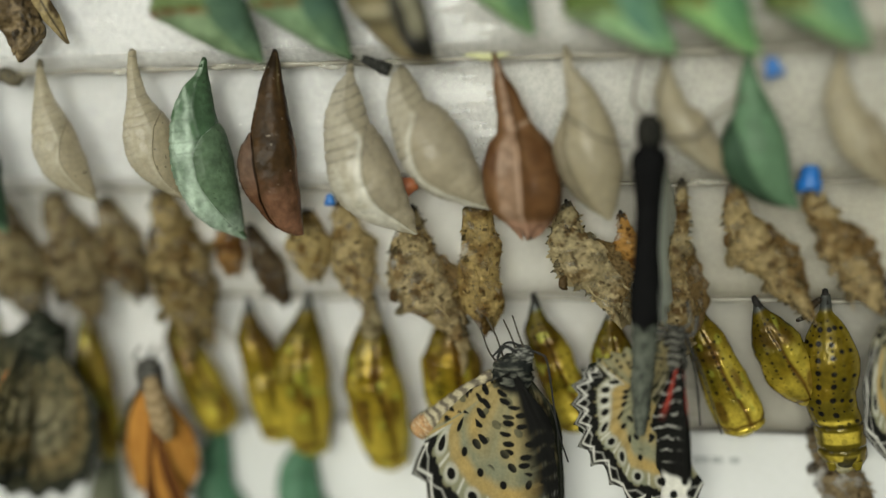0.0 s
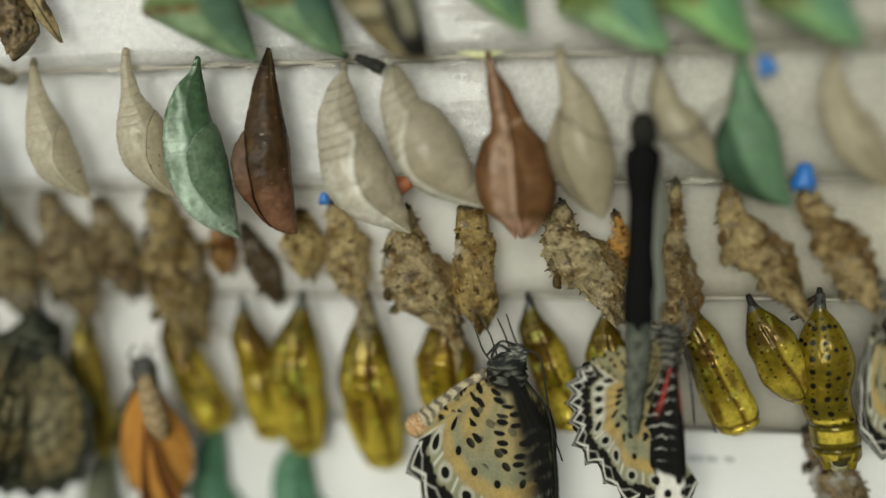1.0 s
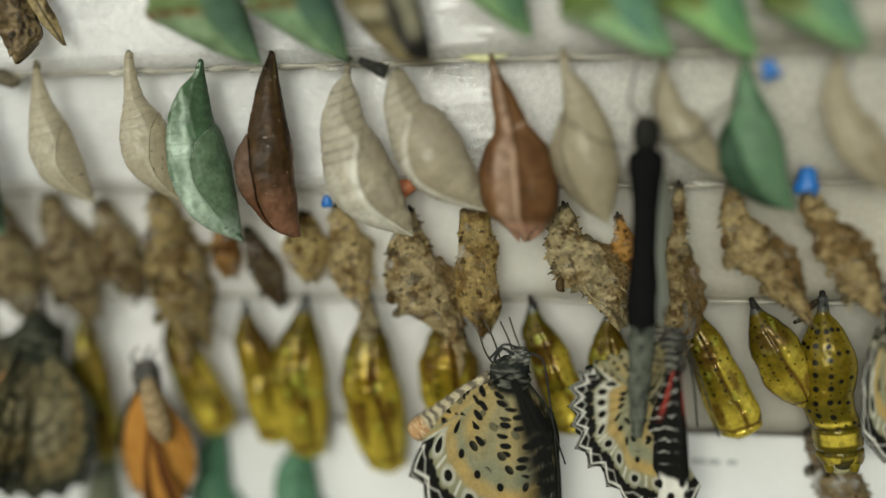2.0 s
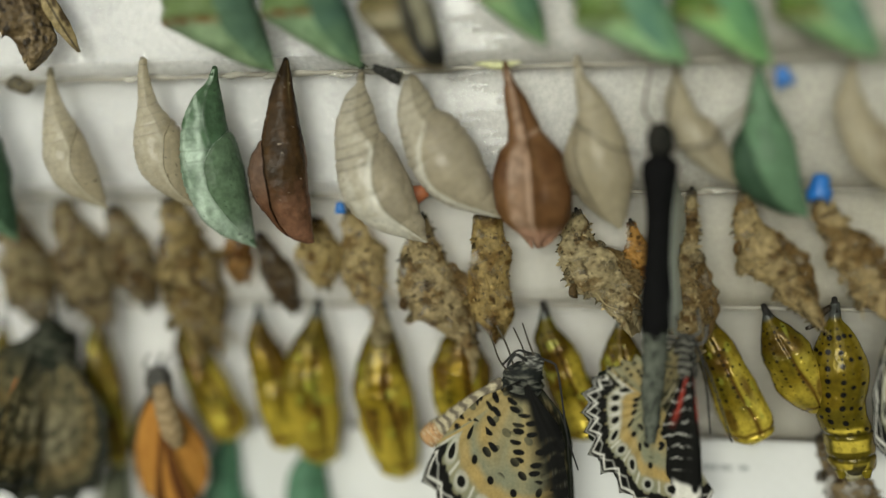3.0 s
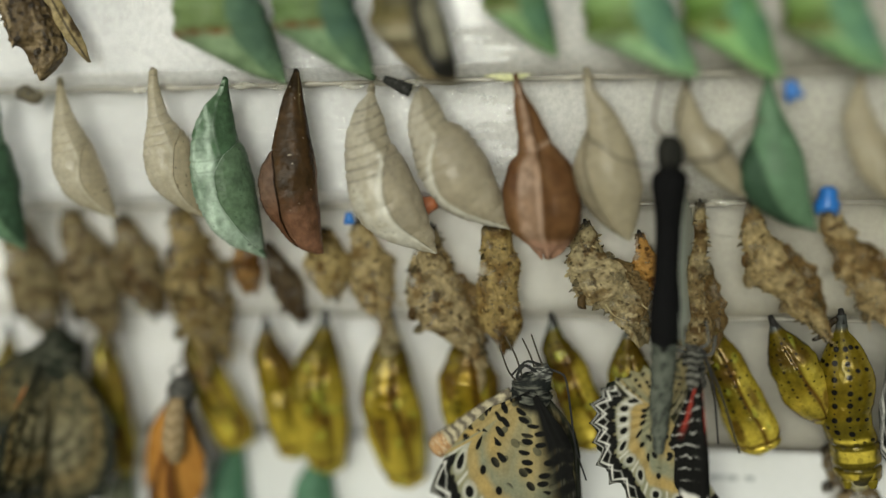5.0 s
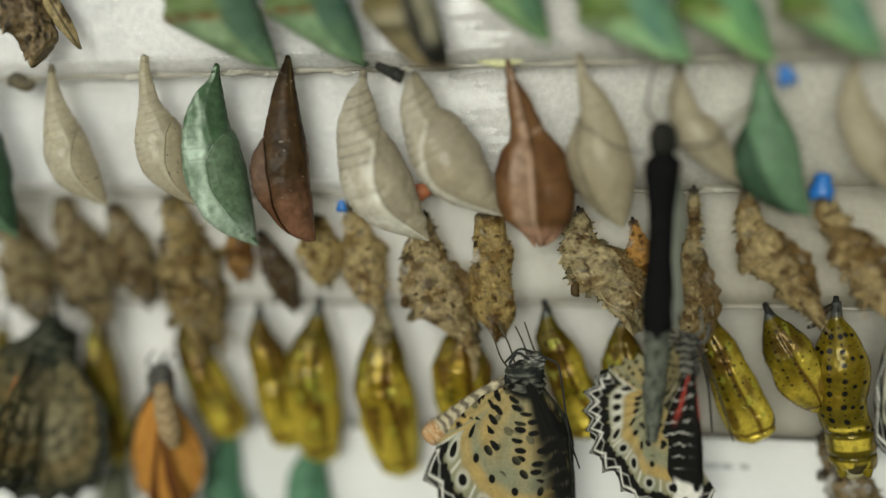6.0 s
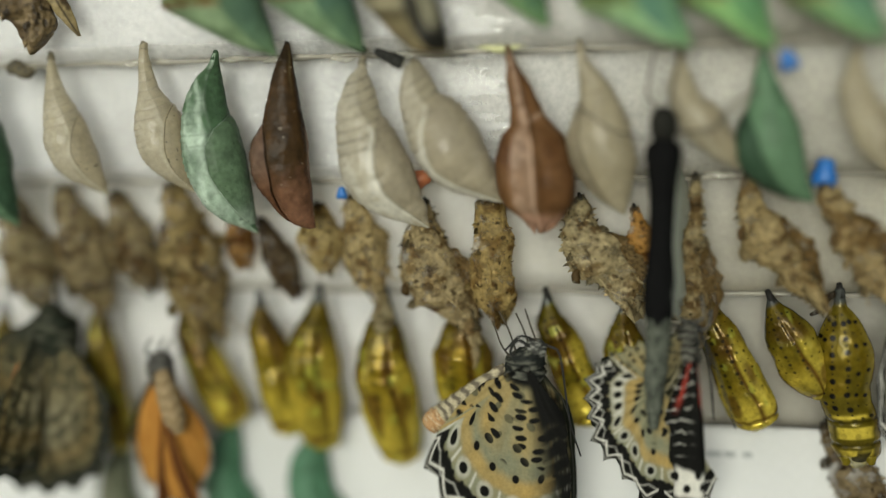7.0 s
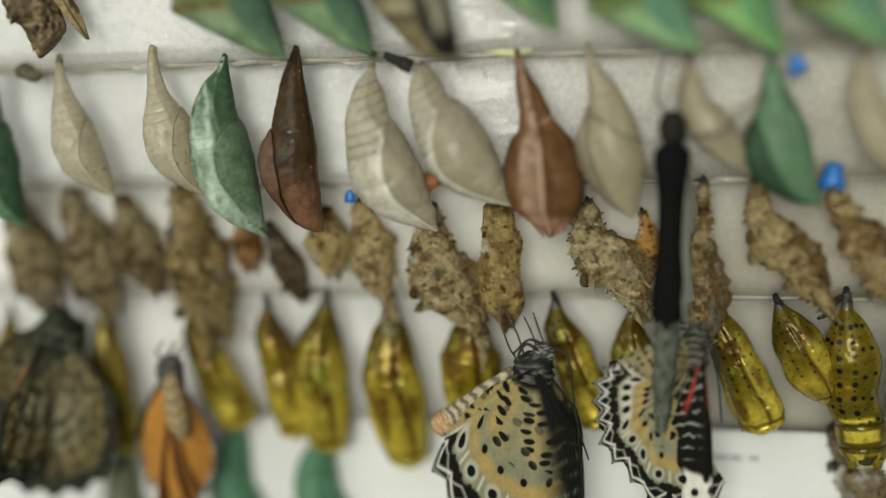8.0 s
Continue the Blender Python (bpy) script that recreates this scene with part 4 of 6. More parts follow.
    if back:
        for side in (-1, 1):
            p = place(np.array(1.5 * math.pi + side * 0.75), np.array(0.93), -0.0004)
            tube("eye_bulge", [p, p + np.array((side * 0.0002, -0.0006, -0.0012))], [0.0012, 0.0005], GOLD, top, olive * 1.5, sides=10)
        tube("torn_skin", [(-0.0008, -0.0004, -0.0006), (-0.0022, -0.0012, -0.0014), (-0.0040, -0.0010, -0.0036), (-0.0052, -0.0006, -0.0042)], [0.0005, 0.0007, 0.0005, 0.0003], HUSK, top, (0.05, 0.035, 0.02))
    return top


# ---------------------------------------------------------------- butterflies

U = 0.0001  # a tenth of a millimetre
BLACK, CREAM, OCHRE, RUSTY, GREY, WHITE, REDDISH = (0.007, 0.007, 0.006), (0.21, 0.19, 0.105), (0.38, 0.25, 0.07), (0.20, 0.085, 0.018), (0.175, 0.18, 0.118), (0.60, 0.58, 0.51), (0.30, 0.04, 0.026)


def cell_spots(x, y, size, seed, least, fat=1.0):
    """Scattered round spots, one in some of the cells of a jittered grid; 1 inside a spot."""
    out = 0 * x
    for ox in (-1, 0, 1):
        for oy in (-1, 0, 1):
            i, j = np.floor(x / size) + ox, np.floor(y / size) + oy
            h1 = np.mod(np.sin(i * 127.1 + j * 311.7 + seed) * 43758.5453, 1)
            h2 = np.mod(np.sin(i * 269.5 + j * 183.3 + seed) * 43758.5453, 1)
            h3 = np.mod(np.sin(i * 419.2 + j * 371.9 + seed) * 43758.5453, 1)
            d = np.hypot((x - (i + 0.25 + 0.5 * h1) * size) * 1.15, (y - (j + 0.25 + 0.5 * h2) * size) * (0.75 + 0.4 * h3))
            out = np.maximum(out, (h3 > least) * (1 - step(0.2 * size * fat, 0.27 * size * fat, d)))
    return out


def hind_pattern(theta, r, edge, k, seed, scale, dusk, reach_root=120, bound=999):
    """Underside of a hindwing: streaks at the root, ochre bands with black dots, a black margin with white zigzags."""
    dm, ph = (edge - r) / scale, np.mod(theta * k, 1)
    dm = dm + 120 * step(math.radians(bound), math.radians(bound + (22 if bound > 90 else 6)), theta)  # no margin along the front edge
    tri = np.abs(2 * ph - 1)
    across = np.maximum(r, 20) / k / scale  # breadth of one scallop's sector
    soft = dm + 3 * ripple(theta * 6, r * 0.03, theta * 4, 2.5, seed)
    c = blend(GREY, CREAM, np.clip(0.45 + 0.7 * ripple(theta * 4, r * 0.02, theta * 3, 2.0, seed), 0, 1))
    wide = 0.5 + 0.5 * ripple(theta * 3, r * 0.012, theta * 2, 2.0, seed + 4)
    c = blend(c, OCHRE, step(72, 86, soft) * (1 - step(94, 112, soft)) * (0.45 + 0.45 * wide))
    if dusk:
        c = blend(c, OCHRE, 0.8 * step(0.15, 0.65, theta) * step(110, 140, soft))
    c = blend(c, OCHRE, step(120, 160, soft) * (1 - step(190, 260, soft)) * np.clip(wide * 1.1 - 0.2, 0, 0.7))
    x, y = r * np.sin(theta), r * np.cos(theta)
    c = blend(c, BLACK, np.maximum(cell_spots(x / scale + 0.3 * y / scale, y / scale, 31, seed, 0.42, 0.92), cell_spots(x / scale - 0.4 * y / scale + 11, y / scale + 7, 38, seed + 3, 0.5, 0.6)) * step(116, 124, dm))
    row = 1 - step(0.75, 1.1, np.hypot((ph - 0.5) * across / 5.0, (dm - 104) / 6.5))
    vein = np.exp(-((np.minimum(ph, 1 - ph) * across / 1.8) ** 2))
    c = blend(c, WHITE, vein * 0.6 * step(50, 54, dm) * (1 - step(74, 82, dm)))
    big = 1 - step(0.8, 1.1, np.hypot((ph - 0.5) * across / 7, (dm - 66) / 8))
    small = 1 - step(0.7, 1.1, np.hypot((np.abs(ph - 0.5) - 0.22) * across / 3.4, (dm - 48) / 4.0))
    halo = 1 - step(0.9, 1.5, np.hypot((ph - 0.5) * across / 9.5, (dm - 66) / 12))
    c = blend(c, WHITE, halo * 0.4)
    c = blend(c, BLACK, np.maximum(row, np.maximum(big, small)))
    c = blend(c, RUSTY, (1 - step(36, 50, soft)) * 0.85 * (1 - small))
    ink = 1 - step(42, 48, dm - 8 * tri)
    c = blend(c, BLACK, ink)
    for off, wide, deep, much in ((6, 1.7, 15, 0.5), (14, 2.7, 20, 0.95)):
        c = blend(c, WHITE, much * np.exp(-(((dm - off - deep * tri) / wide) ** 2)) * ink)
    c = blend(c, WHITE, 0.6 * np.exp(-(((dm - 38 + 12 * tri) / 1.6) ** 2)) * ink)
    if not reach_root:  # streaks along the front edge and root
        front = step(math.radians(bound), math.radians(bound + 15), theta)
        c = blend(c, CREAM, front * 0.5)
        return blend(c, BLACK, front * np.maximum(cell_spots(theta * 75, r / scale * 1.3, 17, seed + 5, 0.1, 1.0), step(math.radians(178), math.radians(205), theta) * 0.5))
    far = reach_root * scale + (75 * step(0.3, -0.1, theta) if dusk else 0)  # the streaks run on along the dark side
    root = 1 - step(far * 0.75, far, r + 18 * np.sin(theta * 9 + seed))
    dashes = np.maximum(cell_spots(theta * r / scale * 0.62, r / scale * 1.4, 19, seed + 5, 0.06, 1.25), cell_spots(theta * r / scale * 0.5 + 9, r / scale * 1.5 + 7, 23, seed + 9, 0.35, 0.9) * (1 - step(60, 90, r / scale)))
    c = blend(c, CREAM, root * 0.5)
    c = blend(c, BLACK, step(0.45, 0.55, root) * np.maximum(dashes, 1 - step(26, 40, r / scale)))
    if dusk:
        side = 1 - step(dusk, dusk + 0.3, theta)
        faint = step(0.35, 0.8, np.sin(r / (3.4 * scale) + 1.2 * np.sin(theta * 13))) * step(70, 110, r / scale)
        c = blend(c, BLACK, side * (1 - 0.14 * faint))
    return c


def fore_pattern(theta, r, edge, k, seed, scale, dusk):
    """A forewing: red root, black with white waves, a white patch with black dots."""
    dm = (edge - r) / scale
    far = r / scale
    wave = step(0.78 + 0.0006 * far, 0.98, np.sin(far / 3.4 + 2.2 * np.sin(theta * 11 + seed) + 1.6 * ripple(theta * 9, r * 0.02, r * 0.02, 2, seed)))
    c = blend(BLACK, WHITE, wave * 0.7 * step(-0.55, 0.1, ripple(theta * 30, r * 0.05, r * 0.06, 1.3, seed + 2)) * step(40, 60, far) * (1 - step(165, 235, far + 14 * np.sin(theta * 40))) * step(0.04, 0.14, theta + 0.07))
    c = blend(c, REDDISH, np.clip(np.exp(-(((theta - 0.15 - 0.0006 * far) / 0.038) ** 2)) + step(-0.06, -0.085, theta), 0, 1) * (1 - step(105, 150, far)) * step(30, 42, far) * 0.95)
    c = blend(c, BLACK, cell_spots(theta * 260, far, 30, seed + 2, 0.3) * (far < 228))
    c = blend(c, WHITE, step(236, 246, far + 60 * theta) * (1 - step(282, 295, far)) * (1 - step(0.10, 0.16, theta)))
    c = blend(c, BLACK, cell_spots(theta * 300, far, 26, seed, 0.35, 1.3) * (far > 228))
    return blend(c, BLACK, 1 - step(8, 14, dm))


def orange_pattern(theta, r, edge, k, seed, scale, dusk):
    dm = (edge - r) / scale
    tri = np.abs(2 * np.mod(theta * k, 1) - 1)
    c = blend((0.46, 0.225, 0.05), (0.32, 0.135, 0.026), 0.5 + 0.5 * ripple(theta * 3, r * 0.01, r * 0.01, 3, seed))
    c = blend(c, (0.05, 0.014, 0.006), np.exp(-(((theta - dusk) / 0.075) ** 2)))
    c = blend(c, BLACK, 1 - step(16, 26, dm + 6 * tri))
    return blend(c, WHITE, np.exp(-(((dm - 10 - 6 * tri) / 2.4) ** 2)))


def dark_pattern(theta, r, edge, k, seed, scale, dusk):
    """A dusky hindwing with a grey middle, ochre ring and ragged dark margin."""
    dm = (edge - r) / scale
    gx, gy = r * np.sin(theta), r * np.cos(theta)
    mottle = 0.32 * np.sin(dm / 5.2 + 1.8 * np.sin(theta * 7) + 2 * ripple(gx * 0.03, gy * 0.03, gy * 0.03, 1.2, seed)) + 1.0 * ripple(gx * 0.09, gy * 0.08, gy * 0.09, 1.5, seed + 3)
    c = blend((0.034, 0.034, 0.018), (0.25, 0.205, 0.10), step(-0.5, 0.9, mottle) * (0.45 + 0.55 * step(0.75, 0.3, theta)))
    c = blend(c, (0.16, 0.10, 0.028), step(52, 70, dm) * (1 - step(85, 105, dm)) * 0.35)
    c = blend(c, BLACK, cell_spots(r * np.sin(theta), r * np.cos(theta), 30, seed, 0.35) * 0.8)
    c = blend(c, (0.34, 0.31, 0.21), 0.6 * np.exp(-(((theta - 0.05) / 0.35) ** 2) - (((dm - 150) / 55) ** 2)) * step(-0.4, 0.5, mottle))
    c = blend(c, (0.012, 0.014, 0.009), 1 - step(34, 66, dm + 14 * mottle))
    c = blend(c, WHITE, 0.1 * np.exp(-(((dm - 18 - 8 * np.abs(2 * np.mod(theta * k, 1) - 1)) / 2.5) ** 2)))
    return blend(c, (0.032, 0.034, 0.024), 1 - step(45, 100, r + 15 * np.sin(theta * 11)))


def wing(name, parent, knots, pattern, m=None, k=4.5, seed=1.0, scale=1.0, scallop=0.05, camber=0.0006, dusk=0.0, n=150, na=170, label="", mat=None, bound=None, reach_root=None, root=None):
    """A wing fanned from its root: knots give, by degrees from straight down, its reach in tenths of a millimetre."""
    reach = curve(knots)
    lo, hi = knots[0][0], knots[-1][0]
    deg, q = np.meshgrid(np.linspace(lo, hi, na), np.linspace(0.03, 1, n), indexing="ij")
    th = np.radians(deg)
    edge = reach(deg)
    edge = edge * (1 - scallop * (np.abs(2 * np.mod(th * k, 1) - 1) ** 0.8) * step(0.5, 1, q))
    r = q * edge
    fold = 0.0003 * np.sin(th * k * 2 * math.pi) * q
    v = np.stack([-r * U * np.sin(th), -camber * np.sin(math.pi * q) + fold + 0 * r, -r * U * np.cos(th)], -1).reshape(-1, 3)
    extra = {} if bound is None else {"bound": bound, "reach_root": reach_root}
    if root:
        extra = {"reach_root": root, "bound": bound or 999}
    c = np.asarray(pattern(th, r, reach(deg), k, seed, scale, dusk, **extra)).reshape(-1, 3)
    back = v + np.array((0, 0.00014, 0))
    f = grid_faces(na, n, False)
    rim = [i * n for i in range(na)][::-1] + list(range(n)) + [i * n + n - 1 for i in range(na)] + list(range((na - 1) * n, na * n))[::-1]
    faces = f.tolist() + (f[:, ::-1] + na * n).tolist() + [[b, a, a + na * n, b + na * n] for a, b in zip(rim, rim[1:]) if a != b]
    ob = mesh_object(name, np.r_[v, back], faces, mat or WING, parent, np.r_[c, c], label)
    if m is not None:
        ob.matrix_local = m
    return ob


def bead_body(name, parent, points, radii, tint, stripe=None, count=8, label="", fuzz=0.12, banded=False):
    """A segmented soft body through a few points, banded if a stripe tint is given."""
    pts = np.array(points, float) * U
    k = np.linspace(0, 1, len(pts))
    fs = [curve(list(zip(k, pts[:, i]))) for i in range(3)]
    fr = curve(list(zip(np.linspace(0, 1, len(radii)), np.array(radii) * U)))
    s, a = np.meshgrid(np.linspace(0, 1, 56), np.linspace(0, 2 * math.pi, 22, endpoint=False), indexing="ij")
    line = np.stack([g(s) for g in fs], -1)
    way = np.gradient(line[:, 0], axis=0)
    way /= np.linalg.norm(way, axis=1)[:, None] + 1e-12
    side = np.cross(way, (0, 1, 0.02))
    side /= np.linalg.norm(side, axis=1)[:, None]
    over = np.cross(way, side)
    r = fr(s) * (1 + 0.07 * np.abs(np.sin(s * count * math.pi)) + fuzz * ripple(np.cos(a), np.sin(a), s * 4, 5, count))
    v = line + r[..., None] * (np.cos(a)[..., None] * side[:, None] + np.sin(a)[..., None] * over[:, None])
    c = np.ones(v.shape) * np.array(tint)
    if stripe is not None:
        c = blend(c, stripe, step(-0.1, 0.4, np.sin(s * count * 2 * math.pi + 0.9 * np.sin(a * 4))) if banded else step(0.1, 0.35, ripple(np.cos(a), np.sin(a), s * 4, 5, count)))
    c = blend(c, np.array(tint) * 0.4, 0.5 * step(0.3, 0.6, ripple(np.cos(a), np.sin(a), s * 5, 9, 3)))
    faces = grid_faces(56, 22, True).tolist() + [list(range(22)), list(range(55 * 22, 56 * 22))[::-1]]
    return mesh_object(name, v.reshape(-1, 3), faces, FUR, parent, c.reshape(-1, 3), label)


def limb(name, parent, points, thick, tint=(0.03, 0.03, 0.028)):
    tube(name, np.array(points, float) * U, [thick * U, thick * 0.9 * U, thick * 0.7 * U], FUR, parent, tint, sides=6)


def spotted_butterfly(x, y, z):
    """Hangs head up from a husk with its wings shut; its spotted underside shows."""
    b = thing("butterfly", pose(x, y, z), "freshly emerged butterfly, ochre and cream wings with black spots", "butterfly", "butterflies on the husks")
    wing("hindwing", b, [(-36, 95), (-31, 135), (-25, 175), (-17.5, 248), (-12, 330), (0, 350), (15, 340), (30, 316), (43, 282), (51, 228), (53, 190), (58, 140), (64, 95)], hind_pattern,
         pose(0, -0.0038, 0, 0, 0, -4), k=4.6, seed=1.3, scale=1.32, dusk=-0.27, root=112, bound=48, scallop=0.09, n=210, na=240)
    wing("forewing", b, [(-37, 110), (-31, 142), (-25, 182), (-17.5, 256), (-12, 340), (0, 380), (12, 330)], dark_pattern, pose(0.0003, 0.0012, 0, 0, 0, -2), k=5, seed=4, n=60, na=60)
    bead_body("abdomen", b, [(-45, 8, -20), (-100, 6, -62), (-140, 2, -96), (-172, -4, -118)], [9, 14, 19, 21], (0.40, 0.35, 0.23), (0.13, 0.11, 0.08), 8, banded=True)
    bead_body("abdomen_tip", b, [(-158, -4, -108), (-170, -6, -117), (-182, -7, -126), (-188, -7, -131)], [20, 21, 17, 4], (0.40, 0.235, 0.11), (0.48, 0.36, 0.22), 2)
    thorax = bead_body("thorax", b, [(-5, 0, 20), (-4, -4, 4), (-8, -4, -18), (-12, 4, -40)], [12, 30, 34, 20], (0.018, 0.02, 0.018), (0.12, 0.12, 0.095), 5, fuzz=0.25)
    head = bead_body("head", b, [(14, -6, 36), (12, -8, 22), (6, -4, 6)], [10, 18, 16], (0.045, 0.045, 0.04), (0.3, 0.3, 0.26), 3, fuzz=0.2)
    for p in (((-30, -8, 0), (-46, -16, 26), (-62, -6, 68)), ((-20, -8, 6), (-34, -16, 56), (-52, 0, 84)), ((2, -10, 20), (-6, -16, 52), (-22, 0, 80)), ((24, -10, 8), (10, -20, 50), (-6, 0, 88))):
        limb("leg", thorax, p, 1.9, (0.07, 0.06, 0.045))
    limb("antenna", head, ((14, -12, 34), (-10, -26, 46), (-40, -20, 18)), 2.6)
    limb("antenna", head, ((20, -8, 30), (52, -20, 20), (70, -8, -112), (88, -4, -176)), 2.2)
    limb("proboscis", head, ((8, -20, 22), (-14, -32, 40), (-30, -26, 16), (-6, -22, 2)), 3)
    return b


def banded_butterfly(x, y, z):
    """Hangs beside the last with its scalloped hindwing spread and the red-rooted forewing behind it."""
    b = thing("butterfly", pose(x, y, z), "freshly emerged butterfly with scalloped black-edged ochre wing and red patch", "butterfly", "butterflies on the husks")
    wing("hindwing", b, [(-30, 215), (-10, 220), (0, 214), (12, 207), (23, 180), (34, 168), (45, 166), (58, 147), (78, 137), (97, 134), (114, 117), (138, 98), (160, 90), (180, 92), (202, 108), (216, 100)], hind_pattern,
         pose(-0.0035, -0.0022, -0.0090, 0, 0, 4), k=3.9, seed=2.2, scale=0.92, scallop=0.125, bound=112, reach_root=0, na=340, n=170)
    wing("forewing", b, [(-5, 150), (-4, 250), (-2, 330), (3, 350), (9, 345), (17, 330), (20, 260)], fore_pattern, pose(0.0020, -0.0030, 0.0004, 0, 0, -12), k=9, seed=1.1, scallop=0.02)
    wing("forewing", b, [(-4, 180), (20, 270), (50, 215), (70, 150)], dark_pattern, pose(0, 0.0014, 0, 0, 0, 4), k=6, seed=7, n=50, na=60)
    thorax = bead_body("thorax", b, [(10, 4, 20), (8, -10, 0), (10, -14, -30), (14, 0, -60)], [8, 18, 18, 10], (0.012, 0.012, 0.010), (0.15, 0.145, 0.12), 9, fuzz=0.35, banded=True)
    bead_body("abdomen", b, [(-10, 10, -30), (-55, 8, -42), (-100, 6, -58)], [16, 18, 10], (0.55, 0.45, 0.30), (0.12, 0.09, 0.06), 6, banded=True)
    for p in (((4, -6, 20), (-8, -14, 34), (-4, 0, 62)), ((14, -6, 16), (34, -10, 32), (30, 0, 66)), ((20, -2, 4), (40, -10, 12), (46, 0, 40)), ((-6, -4, 12), (-30, -12, 22), (-36, 0, 50))):
        limb("leg", thorax, p, 2.8, (0.10, 0.10, 0.09))
    limb("antenna", thorax, ((22, -12, 20), (52, -14, -50), (88, -10, -164)), 2.4)
    limb("antenna", thorax, ((26, -6, 16), (44, -12, -60), (52, -8, -150)), 2.2)
    return b


def dusky_butterfly(x, y, z):
    b = thing("butterfly", pose(x, y, z), "dark mottled butterfly, grey and ochre wing with ragged edge", "butterfly", "butterflies on the husks")
    wing("hindwing", b, [(-50, 40), (-43, 95), (-37, 185), (-30, 235), (-21, 292), (-8, 345), (14, 368), (30, 355), (45, 300), (60, 210)], dark_pattern, pose(0, -0.002, 0, 0, 0, 0), k=6, seed=3.3, n=110, na=120, scallop=0.06)
    wing("forewing", b, [(-2, 150), (8, 290), (30, 300), (40, 180)], dark_pattern, pose(-0.001, -0.0035, -0.001, 0, 0, 74), k=5, seed=5, n=60, na=60)
    wing("forewing", b, [(20, 200), (38, 240), (52, 215), (62, 140), (70, 80)], dark_pattern, pose(0.0005, -0.003, 0.0005, 0, 0, 6), k=5, seed=8, n=60, na=70)
    limb("wing_edge", b, ((-12, -10, -30), (-50, -40, -90), (-80, -60, -190)), 5, (0.40, 0.12, 0.03))
    thorax = bead_body("thorax", b, [(0, 5, 10), (0, 4, -20), (-4, 4, -70)], [16, 44, 40], (0.022, 0.026, 0.018), (0.10, 0.10, 0.07), 5, fuzz=0.3)
    head = bead_body("head", b, [(0, 0, 24), (0, 0, 10), (0, 0, -8)], [10, 22, 22], (0.03, 0.032, 0.022), None, 3)
    for p in (((-12, -6, 6), (-24, -14, 30), (-14, 0, 60)), ((12, -6, 6), (26, -14, 28), (16, 0, 60))):
        limb("leg", thorax, p, 3)
    return b


def red_butterfly(x, y, z):
    b = thing("butterfly", pose(x, y, z), "butterfly with a red and ochre wing root and grey-white spotted edge", "butterfly", "butterflies on the husks")
    wing("hindwing", b, [(-20, 240), (-4, 300), (8, 290), (14, 255), (20, 200), (28, 130), (38, 75)], hind_pattern, pose(0, -0.001, 0, 0, 0, -5), k=6.2, seed=5.1, scale=0.95)
    wing("forewing", b, [(-3, 150), (8, 110), (26, 96), (34, 70)], fore_pattern, pose(0, -0.0016, 0, 0, 0, -8), k=9, seed=0.4, n=80, na=80)
    thorax = bead_body("thorax", b, [(0, 5, 16), (0, 4, -14), (-4, 4, -60)], [14, 30, 24], (0.10, 0.11, 0.11), (0.4, 0.4, 0.36), 5, fuzz=0.3)
    for p in (((-16, -6, 8), (-36, -14, 24), (-40, 0, -12)), ((12, -6, 6), (26, -14, 28), (16, 0, 50))):
        limb("leg", thorax, p, 3)
    return b


def orange_butterfly(x, y, z):
    """Still unfolding: two orange wings in a steep roof, the pale abdomen in front. It sways on its foothold."""
    b = thing("butterfly", pose(x, y, z), "orange butterfly drying its folded wings, pale abdomen in front", "butterfly", "butterflies on the husks")
    wing("hindwing", b, [(-16, 284), (-8, 286), (2, 276), (10, 260), (17, 238), (25, 165)], orange_pattern, pose(0.0004, -0.0005, -0.001, 0, 0, -14), k=7, seed=1, n=100, na=90, dusk=-0.2, camber=0.002)
    wing("hindwing", b, [(-30, 145), (-22, 210), (-16, 242), (-8, 268), (0, 284), (8, 286)], orange_pattern, pose(0.0014, -0.0005, -0.001, 0, 0, 16), k=7, seed=2, n=100, na=90, dusk=0.08, camber=0.002)
    wing("forewing", b, [(10, 180), (20, 190), (29, 165), (34, 100)], dark_pattern, pose(-0.0006, 0.0006, -0.001, 0, 0, -14), k=5, seed=2, n=50, na=40)
    wing("forewing", b, [(-22, 150), (-14, 215), (-6, 225), (0, 190)], dark_pattern, pose(0.001, 0.0008, -0.001, 0, 0, 50), k=5, seed=6, n=50, na=40)
    thorax = bead_body("thorax", b, [(2, 0, 18), (4, -4, -6), (12, -8, -50)], [14, 24, 20], (0.05, 0.05, 0.045), (0.15, 0.14, 0.12), 4, fuzz=0.25)
    bead_body("abdomen", b, [(16, -28, -14), (32, -44, -50), (46, -52, -90), (54, -50, -124)], [13, 19, 20, 9], (0.29, 0.215, 0.12), (0.24, 0.17, 0.09), 6, banded=True)
    for p in (((-8, -6, 6), (-20, -14, 24), (-10, 0, 44)), ((8, -6, 8), (22, -14, 26), (30, 0, 40)), ((4, -8, 12), (8, -12, 30), (14, 0, 46))):
        limb("leg", thorax, p, 2.6)
    return b


